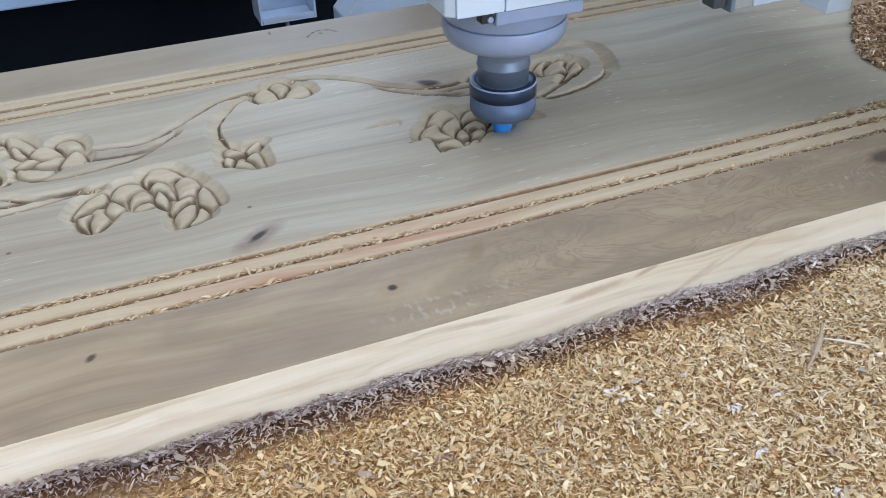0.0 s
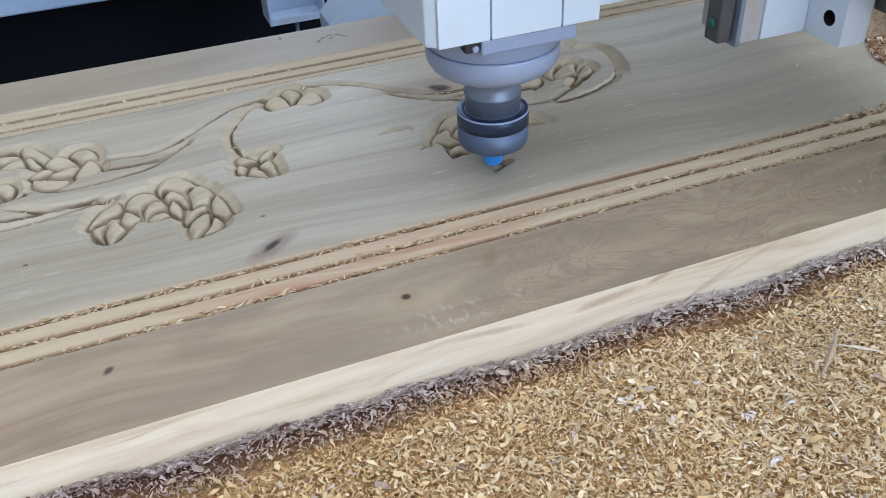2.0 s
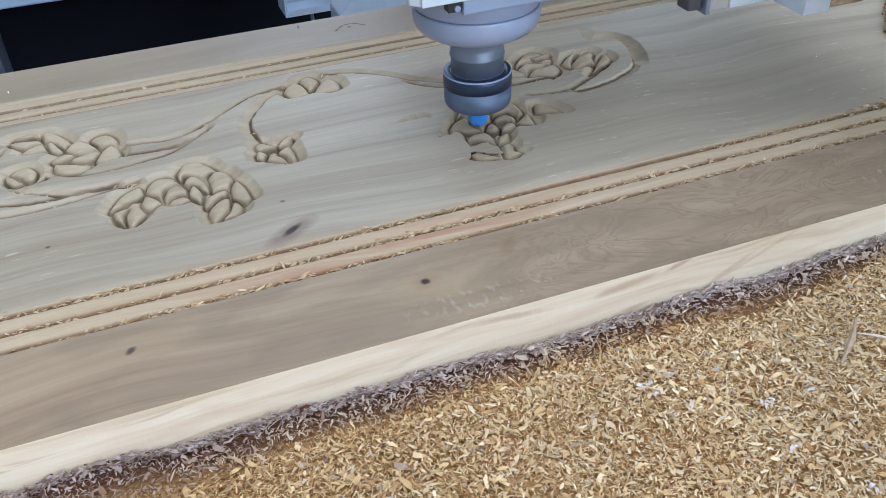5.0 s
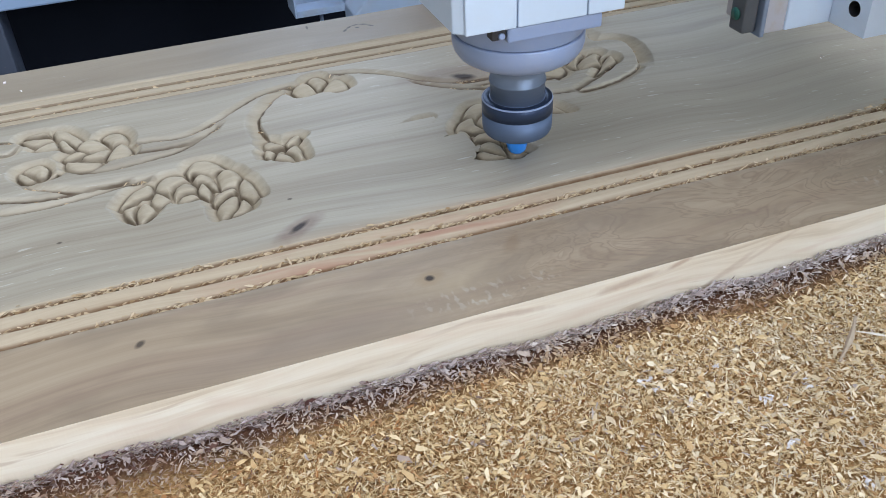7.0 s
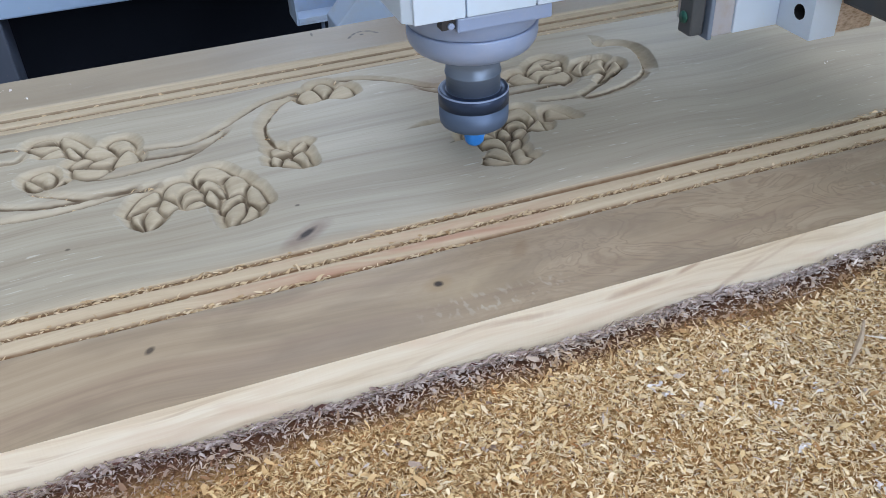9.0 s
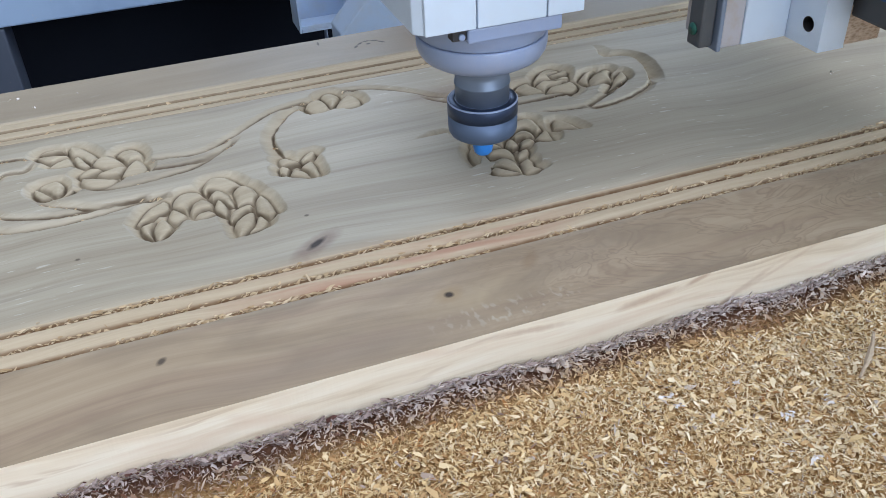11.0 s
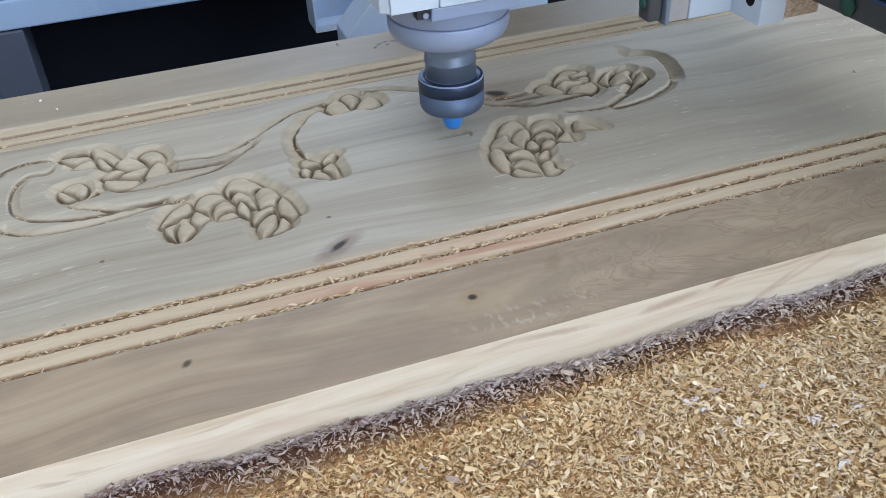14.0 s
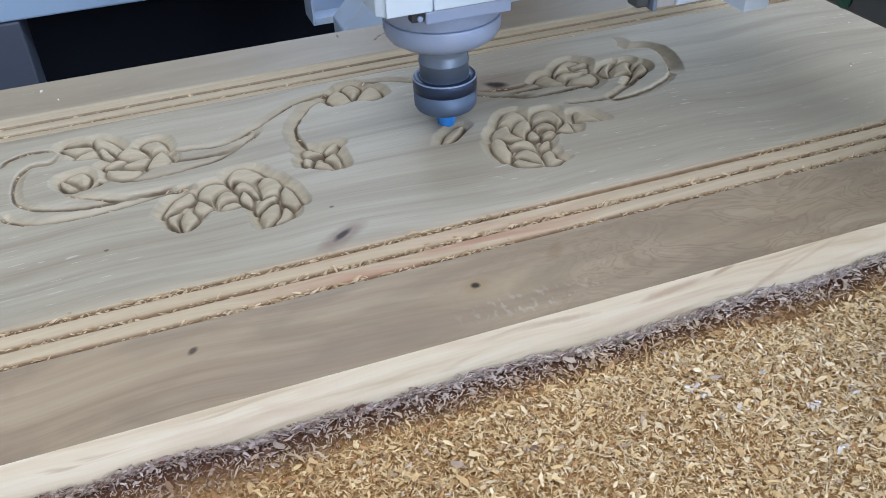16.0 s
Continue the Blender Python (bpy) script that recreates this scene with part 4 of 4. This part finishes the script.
FLAKE_THINGS = flakes()


# ---- shavings ----
def heap_height(x, y):
    """The shavings' surface over the bed, metres."""
    away = np.clip((NEAR - y) / 0.08, 0, 1)
    return 0.0105 + 0.0045 * away + np.interp(x, (0.0, 0.30), (0.0, 0.0035)) * (1 - away) + 0.0022 * waviness(x, y, 45, 11) + 0.0016 * waviness(x, y, 130, 12)


def curls(name, place, yaw, pitch, roll, length, width, curl, tone, old, material, label):
    """Many curled slivers in one mesh: three quads each."""
    n = len(length)
    s = np.linspace(-0.5, 0.5, 4)
    lx = s[None, :] * length[:, None]
    lz = curl[:, None] * (0.25 - s[None, :] ** 2) * 4 * length[:, None]
    ragged = np.random.RandomState(n)
    taper = ragged.uniform((0.0, 0.55, 0.35, 0.0), (0.9, 1.2, 1.1, 0.45), (n, 4)) * width[:, None] / 2
    sway = ragged.normal(0, 0.12, (n, 4)) * width[:, None]
    pts = np.zeros((n, 4, 2, 3))
    for side, sign in ((0, -1), (1, 1)):
        pts[:, :, side, 0], pts[:, :, side, 1], pts[:, :, side, 2] = lx, sign * taper + sway, lz + sign * taper * 0.3
    cy, sy, cp, sp, cr, sr = np.cos(yaw), np.sin(yaw), np.cos(pitch), np.sin(pitch), np.cos(roll), np.sin(roll)
    x, y, z = pts[..., 0], pts[..., 1], pts[..., 2]
    e = lambda a: a[:, None, None]
    y, z = y * e(cr) - z * e(sr), y * e(sr) + z * e(cr)
    x, z = x * e(cp) - z * e(sp), x * e(sp) + z * e(cp)
    x, y = x * e(cy) - y * e(sy), x * e(sy) + y * e(cy)
    co = np.stack((x, y, z), -1) + place[:, None, None, :]
    base = (np.arange(n) * 8)[:, None, None] + np.array(((0, 2, 3, 1), (2, 4, 5, 3), (4, 6, 7, 5)))[None]
    mesh = sheet_mesh(name, co.reshape(-1, 3), base.reshape(-1, 4), material, False)
    for key, value in (("tone", tone), ("old", old)):
        mesh.attributes.new(key, "FLOAT", "POINT").data.foreach_set("value", np.repeat(value, 8).astype(np.float32))
    return tagged(new(name, mesh), label, "wood shavings", kind="stuff")


def shavings():
    r = np.random.RandomState(5)
    # packed layer under the loose curls
    xs, ys = np.arange(-0.75, 0.951, 0.004), np.append(np.arange(-0.75, NEAR - 0.0015, 0.004), NEAR - 0.0004)
    mx, my = np.meshgrid(xs, ys)
    z = heap_height(mx, my) - 0.0030
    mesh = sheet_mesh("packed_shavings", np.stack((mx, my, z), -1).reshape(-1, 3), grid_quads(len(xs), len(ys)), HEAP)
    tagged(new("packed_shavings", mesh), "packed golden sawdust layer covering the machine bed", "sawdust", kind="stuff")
    n = 215000
    x, y = r.uniform(-0.36, 0.47, n), NEAR - 0.0008 - np.where(r.rand(n) < 0.05, r.rand(n) * 0.016, r.beta(1.0, 1.25, n)) * 0.27
    edge = (NEAR - y) / np.interp(x, (-0.2, 0.2), (0.024, 0.017)) + 0.35 * waviness(x, y, 50, 21) + r.normal(0, 0.12, n)
    old = np.clip(1.15 - edge, 0, 1) ** 0.6 * (edge < 1.15)
    old = np.where(r.rand(n) < 0.025, 0.8, old)
    thin = (edge > 1.25) | (r.rand(n) < np.interp(x, (-0.2, 0.1), (0.40, 0.55)))
    x, y, edge, old = x[thin], y[thin], edge[thin], old[thin]
    n = len(x)
    # dark dust with painted board shade parts the grey shavings from the golden ones
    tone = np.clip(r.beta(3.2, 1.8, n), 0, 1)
    shade_fringe = np.exp(-((edge - np.interp(x, (-0.2, 0.1), (1.15, 0.95))) / np.interp(x, (-0.2, 0.1), (0.42, 0.22))) ** 2) * np.clip(0.62 + 0.5 * waviness(x, y, 22, 23), 0, 1)
    tone = np.clip(tone + np.interp(x, (-0.22, 0.05, 0.25), (-0.30, -0.09, 0.04)), 0, 1) * (1 - 0.85 * shade_fringe)
    length = np.clip(r.lognormal(math.log(0.0024), 0.40, n), 0.0010, 0.007)
    width = np.clip(length * np.where(r.rand(n) < 0.65, r.uniform(0.08, 0.24, n), r.uniform(0.26, 0.50, n)), 0.0004, 0.0026)
    pitch = r.normal(0, 0.38, n)
    zz = heap_height(x, y) + r.uniform(-0.003, 0.0022, n) + np.abs(np.sin(pitch)) * length * 0.2
    # those against the board lie along it
    yaw = r.uniform(0, 2 * np.pi, n)
    close = NEAR - y < 0.005
    yaw = np.where(close, r.normal(0, 0.35, n), yaw)
    y = np.minimum(y, NEAR - 0.0007 - length * 0.52 * np.abs(np.sin(yaw)) - width * 0.5)
    zz = np.where(close, zz + 0.0006, zz)
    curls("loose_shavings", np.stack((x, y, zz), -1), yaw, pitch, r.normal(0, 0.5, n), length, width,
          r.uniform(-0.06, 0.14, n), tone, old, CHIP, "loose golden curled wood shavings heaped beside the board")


shavings()


def fuzz():
    """Torn fibres along the cut lines, and shavings that lie in the mouldings."""
    r = np.random.RandomState(9)
    places, yaws, lengths = [], [], []
    for y, count, spread in ((LINE_NEAR + 0.0030, 1700, 0.0014), (LINE_NEAR + 0.0165, 1800, 0.0014), (LINE_NEAR + 0.0300, 1700, 0.0014),
                             (LINE_FAR - 0.0137, 260, 0.0008), (LINE_FAR - 0.0272, 300, 0.0008), (LINE_FAR - 0.036, 200, 0.0008)):
        xx = r.uniform(-0.34, 0.46, count)
        keep = waviness(xx, xx * 0 + y, 55, int(abs(y) * 1e4)) + (xx > 0.16) * 1.2 + (xx < -0.02) * 0.7 > r.uniform(-0.2, 1.3, count)
        xx = xx[keep]
        yy = y + r.normal(0, spread, len(xx))
        places.append(np.stack((xx, yy, TOP - 0.0022 + r.uniform(0, 0.0012, len(xx))), -1))
        yaws.append(r.normal(0.0, 0.5, len(xx)))
        lengths.append(np.clip(r.lognormal(math.log(0.0026), 0.4, len(xx)), 0.001, 0.007))
    # thick shavings in the mouldings towards the board's end
    for y in (LINE_NEAR + 0.0015, LINE_NEAR + 0.0155, LINE_NEAR + 0.029, LINE_NEAR + 0.033):
        n = 420
        xx = 0.24 + 0.24 * r.beta(2.0, 1.2, n)
        places.append(np.stack((xx, y + r.normal(0, 0.0019, n), TOP - 0.0016 + r.uniform(0, 0.0016, n)), -1))
        yaws.append(r.normal(0.0, 0.9, n))
        lengths.append(np.clip(r.lognormal(math.log(0.0038), 0.4, n), 0.001, 0.009))
    for left, right, points in STROKES:
        line = smooth_line(points, 8)
        span = np.hypot(*(line[-1] - line[0])) + 8
        pick = r.randint(0, len(line) - 1, int(span * 0.8))
        pick = pick[waviness(line[pick, 0], line[pick, 1], 0.16, 31) > (-0.1 if line[0, 0] < -90 else 0.35)]
        off = r.normal(0, 0.9, (len(pick), 2))
        places.append(np.stack(((line[pick, 0] + off[:, 0]) / 1000, (line[pick, 1] + off[:, 1]) / 1000, np.full(len(pick), TOP - 0.0016)), -1))
        d = line[pick + 1] - line[pick]
        yaws.append(np.arctan2(d[:, 1], d[:, 0]) + r.normal(0.5, 0.7, len(pick)))
        lengths.append(r.uniform(0.0009, 0.0030, len(pick)))
    place, yaw, length = np.concatenate(places), np.concatenate(yaws), np.concatenate(lengths)
    n = len(length)
    curls("torn_fibres", place, yaw, r.normal(0.1, 0.3, n), r.normal(0, 0.6, n), length, np.clip(length * r.uniform(0.18, 0.50, n), 0.0004, 0.0014),
          r.uniform(0.0, 0.14, n), np.clip(r.beta(2, 2, n), 0, 1), np.zeros(n), FIBRE, "torn pale wood fibres clinging to the carved lines")


fuzz()


def splinter(name, a, b, width, material, label):
    """A thin split stick between two points, with ragged ends and a slight bow."""
    a, b = Vector(a), Vector(b)
    along = (b - a).normalized()
    side, up = along.cross(Vector((0, 0, 1))).normalized(), Vector((0, 0, 1))
    bm, rings = bmesh.new(), []
    for k in range(9):
        s = k / 8
        w = width * (0.25 + 0.75 * math.sin(math.pi * min(1, 0.12 + 0.8 * s))) * (1 + 0.2 * math.sin(5.0 * k))
        mid = a.lerp(b, s) + side * 0.0012 * math.sin(3.1 * s) + up * (0.0012 * math.sin(math.pi * s))
        rings.append([bm.verts.new(mid + side * w * u + up * w * v) for u, v in ((-0.5, 0), (-0.1, 0.32), (0.5, 0.12), (0.2, -0.3))])
    for p, q in zip(rings, rings[1:]):
        for k in range(4):
            bm.faces.new((p[k], p[(k + 1) % 4], q[(k + 1) % 4], q[k]))
    bm.faces.new(rings[0][::-1])
    bm.faces.new(rings[-1])
    bmesh.ops.recalc_face_normals(bm, faces=bm.faces)
    return tagged(part(name, bm, material), label, "splinter")


splinter("splinter", (0.1135, -0.2667, 0.0185), (0.1428, -0.2433, 0.0180), 0.0026, SPLIT, "long grey-tan wood splinter lying on the golden shavings")
splinter("splinter", (0.1340, -0.2534, 0.0195), (0.1514, -0.2649, 0.0180), 0.0017, PALE, "short whitish wood splinter lying on the golden shavings")


def pale_chips():
    """A few clusters of lilac-white chips among the golden ones, and flecks on the board."""
    r = np.random.RandomState(23)
    spots = [(0.027, -0.250), (0.026, -0.243), (0.060, -0.247), (0.093, -0.2725), (0.070, -0.271), (0.064, -0.2985), (0.077, -0.326)]
    place = [(x + r.normal(0, 0.0013), y + r.normal(0, 0.0013), heap_height(np.array(x), np.array(y)) + 0.002 + 0.001 * r.rand()) for x, y in spots for _ in range(7)]
    flecks = [(-0.251, 0.172), (-0.2686, 0.193), (-0.2634, 0.193), (0.353, 0.045), (-0.22, 0.185), (0.30, -0.02)]
    place += [(x + r.normal(0, 0.001), y + r.normal(0, 0.001), TOP + 0.0005) for x, y in flecks for _ in range(2)]
    n = len(place)
    length = r.uniform(0.0016, 0.0040, n)
    curls("pale_chips", np.array(place), r.uniform(0, 6.28, n), r.normal(0, 0.3, n), r.normal(0, 0.5, n), length, length * r.uniform(0.3, 0.6, n), r.uniform(0, 0.2, n),
          np.clip(r.normal(0.95, 0.25, n), 0, 1), np.ones(n), PALECHIP, "lilac-white chips scattered on the shavings")


pale_chips()


def drift():
    """Shavings blown onto the board's far end."""
    r = np.random.RandomState(17)
    n = 16000
    y = r.uniform(-0.090, 0.140, n)
    brim = np.interp(y, (-0.09, -0.062, -0.039, -0.0025, 0.043, 0.14), (0.385, 0.356, 0.352, 0.375, 0.419, 0.52))
    x = brim + 0.004 * waviness(y, y * 0, 160, 33) + 0.10 * r.beta(1.0, 1.6, n)
    length = np.clip(r.lognormal(math.log(0.0031), 0.4, n), 0.0012, 0.008)
    mound = 0.010 * np.clip((x - brim) / 0.05, 0, 1)
    curls("drifted_shavings", np.stack((x, y, TOP + 0.0006 + mound * r.rand(n)), -1), r.uniform(0, 6.28, n), r.normal(0, 0.3, n), r.normal(0, 0.5, n), length,
          np.clip(length * r.uniform(0.15, 0.45, n), 0.0005, 0.0024), r.uniform(-0.1, 0.3, n), r.beta(1.2, 3.0, n), np.full(n, 0.4), CHIP, "golden shavings drifted onto the board's end")


drift()


# ---- the machine ----
def machine_bed():
    bed = thing("machine_bed", "flat dark machine bed buried under wood shavings", "machine bed")
    part("bed_plate", box(-1.3, 1.6, -0.95, 0.285, -0.045, 0.0, 0.003), SLATE, bed)
    for x in (-1.2, 0.15, 1.5):
        for y in (-0.85, 0.2):
            part("leg", box(x - 0.05, x + 0.05, y - 0.05, y + 0.05, -0.80, -0.045, 0.003), GREYP, bed)


def side_frame():
    """The fixed frame behind the bed."""
    f = thing("machine_stand", "pale blue steel stand of the carving machine", "machine stand")
    part("rail", box(-1.4, 1.7, 0.90, 0.98, -0.137, -0.094, 0.003), BLUE, f, "pale blue enamelled rail")
    part("upper_beam", box(-1.4, 1.7, 0.905, 0.975, -0.094, 0.02, 0.003), DEEP, f, "deep blue upper beam")
    part("leg", box(-0.418, -0.357, 0.899, 0.985, -0.80, -0.1385, 0.003), GREYP, f, "dark grey steel leg")
    part("leg_edge", box(-0.52, -0.420, 0.893, 0.985, -0.80, -0.1385, 0.003), BLUE, f, "pale blue leg cover")
    part("leg", box(1.3, 1.37, 0.902, 0.985, -0.80, -0.1385, 0.003), GREYP, f)
    # added black sheet: stands in for the shaded floor and void beyond
    part("shade_sheet", box(-1.4, 1.7, 0.99, 1.0, -0.80, 0.01), SHADE_BLACK, f, "black sheet standing in for the shaded space behind the stand")


def switch_box():
    """A small white sheet-metal housing that hangs from the frame."""
    s = thing("switch_box", "small open white sheet-metal housing fixed to the stand", "switch housing")
    y0, y1, z0, z1, x0, x1 = 0.84, 0.898, -0.197, -0.130, 0.066, 0.155
    part("back", box(x0, x1, y1 - 0.003, y1, z0, z1), SHEET, s)
    part("side", box(x0, x0 + 0.003, y0, y1 - 0.0035, z0, z1), SHEET, s)
    part("side", box(x1 - 0.003, x1, y0, y1 - 0.0035, z0, z1), SHEET, s)
    part("bottom", box(x0 + 0.0035, x1 - 0.0035, y0, y1 - 0.0035, z0, z0 + 0.003), SHEET, s)
    part("lip", box(x0 + 0.0035, x1 - 0.0035, y0, y0 + 0.002, z0 + 0.0035, z0 + 0.010), SHEET, s)
    part("pin", turned(((0.003, -0.245), (0.003, -0.1975)), 12), STEEL, s).location = (0.112, 0.866, 0)


machine_bed()
side_frame()
switch_box()


def shift(ob, x, y, z):
    """Moves all parts of a thing in its own space."""
    for child in ob.children:
        child.location = child.location + Vector((x, y, z))


def gantry():
    """The portal that travels along the board; it carries the beam across it."""
    g = thing("gantry", "travelling gantry with a slate-grey cross beam on pale blue legs", "gantry")
    bm = box(0.172, 0.30, -0.9985, 0.498, 0.1345, 0.28, 0.002)
    part("beam", bm, SLATE, g)
    part("rail", box(0.158, 0.1715, -0.998, 0.497, 0.165, 0.185, 0.002), STEEL, g, "bright steel guide rail")
    part("seam", box(0.1695, 0.1718, -0.998, 0.497, 0.1495, 0.1508), DEEP, g)
    part("marker", turned(((0.0, 0.0), (0.0052, 0.0), (0.0052, 0.0012), (0.0, 0.0014)), 24), GREEN, g, "round green marker").matrix_local = pose(0.1716, -0.128, 0.1410, 0, -90, 0)
    part("leg", prism(((0.036, -0.077), (0.115, 0.005), (0.115, 0.282), (0.30, 0.282), (0.30, -0.74), (0.036, -0.74)), 0.05, pose(0, 0.55, 0, 90, 0, 0), 0.002), SHEET, g, "pale blue-white leg with a slanting shoulder")
    part("leg", prism(((0.06, -0.20), (0.115, 0.005), (0.115, 0.282), (0.30, 0.282), (0.30, -0.74), (0.06, -0.74)), 0.05, pose(0, -1.0, 0, 90, 0, 0), 0.002), SHEET, g)
    part("foot", box(0.02, 0.33, 0.48, 0.57, -0.80, -0.741, 0.003), SLATE, g)
    part("foot", box(0.02, 0.33, -1.07, -0.98, -0.80, -0.741, 0.003), SLATE, g)
    shift(g, 0.0027, 0.0, 0.0)
    return g


def bored_block(x0, x1, y0, y1, z0, z1, hy, hz, r, segments=28):
    """A block whose -x face has a round blind bore."""
    bm = bmesh.new()
    ring = [bm.verts.new((x0, hy + r * math.cos(2 * math.pi * k / segments), hz + r * math.sin(2 * math.pi * k / segments))) for k in range(segments)]
    deep = [bm.verts.new((x0 + 0.010, v.co.y, v.co.z)) for v in ring]
    for k in range(segments):
        bm.faces.new((ring[k], ring[(k + 1) % segments], deep[(k + 1) % segments], deep[k])).material_index = 1
    bm.faces.new(deep).material_index = 1
    a = [bm.verts.new((x0, y, z)) for y, z in ((y0, z0), (y1, z0), (y1, z1), (y0, z1))]
    b = [bm.verts.new((x1, v.co.y, v.co.z)) for v in a]
    for k in range(4):
        bm.faces.new((a[k], a[(k + 1) % 4], b[(k + 1) % 4], b[k]))
    bm.faces.new(b)
    edges = [bm.edges.get((a[k], a[(k + 1) % 4])) for k in range(4)] + [bm.edges.get((ring[k], ring[(k + 1) % segments])) for k in range(segments)]
    bmesh.ops.triangle_fill(bm, edges=edges, use_beauty=True)
    bmesh.ops.recalc_face_normals(bm, faces=bm.faces)
    return bm


def carriage():
    """The saddle that slides along the beam beside the spindle."""
    c = thing("carriage_bracket", "white enamelled carriage bracket with a bored lug and worn edges", "machine bracket")
    z0, z1 = 0.116, 0.34
    part("end_block", box(0.1020, 0.1105, -0.066, -0.054, z0 + 0.001, z1, 0.0012), SLATE, c, "dark rubber end block")
    part("marker", turned(((0.0, 0.0), (0.0034, 0.0), (0.0034, 0.0008), (0.0, 0.001)), 20), GREEN, c, "round green marker").matrix_local = pose(0.1017, -0.0595, 0.1265, 0, -90, 0)
    part("steel_strip", box(0.1108, 0.1135, -0.070, -0.056, z0 - 0.001, z1, 0.0008), STEEL, c, "narrow steel strip")
    part("filler", box(0.1138, 0.127, -0.0685, -0.035, z0, z1, 0.001), DIRTY, c, "stained primer with flaking paint")
    part("plate", box(0.1272, 0.156, -0.069, -0.030, z0, z1, 0.0008), WHITE, c, "bright white plate")
    part("lug", bored_block(0.1562, 0.1730, -0.0950, -0.030, z0, z1, -0.0845, 0.1285, 0.0042), (WHITE, HOLE), c, "white lug with a bolt bore")
    part("packing", box(0.1732, 0.1990, -0.0925, -0.030, z0, 0.1385, 0.001), RAW, c, "raw chipboard packing block")
    shift(c, -0.0016, 0.0018, 0.0025)
    return c


def spindle():
    """The cutter head; its origin is the tip of the bit."""
    s = thing("router_spindle", "silver router spindle in a white mount with a blue bit", "router spindle")
    part("bit", turned(((0.0022, 0.0), (0.0042, 0.0005), (0.0056, 0.0022), (0.0064, 0.0060), (0.0068, 0.0110), (0.0068, 0.0150), (0.0060, 0.0152)), 32), BITBLUE, s, "blue coated cutting bit")
    nut = part("nut", turned(((0.0120, 0.0376), (0.0164, 0.0376), (0.0166, 0.0378), (0.0203, 0.0378), (0.0210, 0.0370), (0.0210, 0.0290))[::-1]), NUT, s, "dark blued collet nut")
    part("slotted_skirt", turned(((0.0070, 0.0138), (0.0140, 0.0140), (0.0174, 0.0147), (0.0196, 0.0162), (0.0206, 0.0180), (0.0208, 0.0200), (0.0209, 0.02895), (0.0100, 0.02898))), BLUR, nut, "paler steel-blue skirt")
    part("rim", turned(((0.0204, 0.03775), (0.0207, 0.0375), (0.0211, 0.0370), (0.0208, 0.0367))[::-1]), SILVER, nut, "bright worn rim")
    part("collar", turned(((0.0160, 0.0372), (0.0160, 0.0478), (0.0166, 0.0482), (0.0166, 0.0490), (0.0160, 0.0494), (0.0160, 0.0520), (0.0154, 0.0530), (0.0154, 0.0555), (0.0163, 0.0575), (0.0163, 0.0660))), STEEL, s, "grey steel spindle nose")
    flange = part("flange", turned(((0.0160, 0.0625), (0.0250, 0.0630), (0.0305, 0.0642), (0.0345, 0.0668), (0.0366, 0.0702), (0.0374, 0.0735), (0.0374, 0.0788), (0.0371, 0.0794), (0.0362, 0.0796)), 96), SILVER, s, "brushed aluminium flange")
    part("barrel", turned(((0.0352, 0.0796), (0.0360, 0.0800), (0.0366, 0.0806), (0.0366, 0.1150)), 96), SILVER, flange, "dull grey aluminium barrel")
    clamp = part("clamp", box(-0.0230, 0.0310, -0.0386, 0.0400, 0.0880, 0.0962, 0.0012), SILVER, s, "grey aluminium clamp block")
    part("slot", box(-0.0310, -0.0235, -0.0372, -0.0300, 0.0905, 0.0960), HOLE, clamp, "dark clamping slot")
    part("screw", turned(((0.0018, 0.0), (0.0018, 0.0012), (0.0012, 0.0016)), 16), SILVER, clamp, "round screw head").matrix_local = pose(-0.0262, -0.0372, 0.0925, 90, 0, 0)
    part("mount", prism(((-0.0470, -0.0380), (0.0430, -0.0380), (0.0430, 0.0440), (-0.0515, 0.0440), (-0.0515, -0.0340)), 0.166, pose(0, 0, 0.0965), 0.0010), WHITE, s, "white painted mount")
    part("cover_plate", box(-0.0466, -0.0188, -0.0402, -0.0382, 0.0966, 0.262, 0.0006), WHITE, s)
    part("cover_plate", box(-0.0180, 0.0208, -0.0402, -0.0382, 0.0966, 0.262, 0.0006), WHITE, s)
    part("cover_plate", box(0.0216, 0.0428, -0.0402, -0.0382, 0.0966, 0.262, 0.0006), WHITE, s)
    part("slide", box(0.0432, 0.0985, -0.0340, 0.0400, 0.1010, 0.262, 0.001), WHITE, s, "white painted slide")
    return s


GANTRY, CARRIAGE, SPINDLE_HEAD = gantry(), carriage(), spindle()


def motions():
    walk(GANTRY, [(t, pose(x, 0, 0)) for t, x, y, z in SPINDLE])
    walk(CARRIAGE, [(t, pose(x, y, 0)) for t, x, y, z in SPINDLE])
    walk(SPINDLE_HEAD, [(t, pose(x, y, TOP + z)) for t, x, y, z in SPINDLE])
    for k, (flake, at, t) in enumerate(FLAKE_THINGS):
        # each flake is thrown off and comes down among the shavings
        x, y = 0.36 + 0.022 * (k % 5), NEAR - 0.035 - 0.013 * (k % 4)
        z = float(heap_height(np.array(x), np.array(y))) + 0.0012
        rest, start = pose(x, y, z, 8, -6, 40 + 9 * k % 70), pose(*at)
        walk(flake, [(0, start), (t, start), (t + 0.10, pose(*(at * 0.6 + np.array((x, y, 0.11)) * 0.4), 50, 20, 20)), (t + 0.32, rest), (16.0, rest)])


motions()
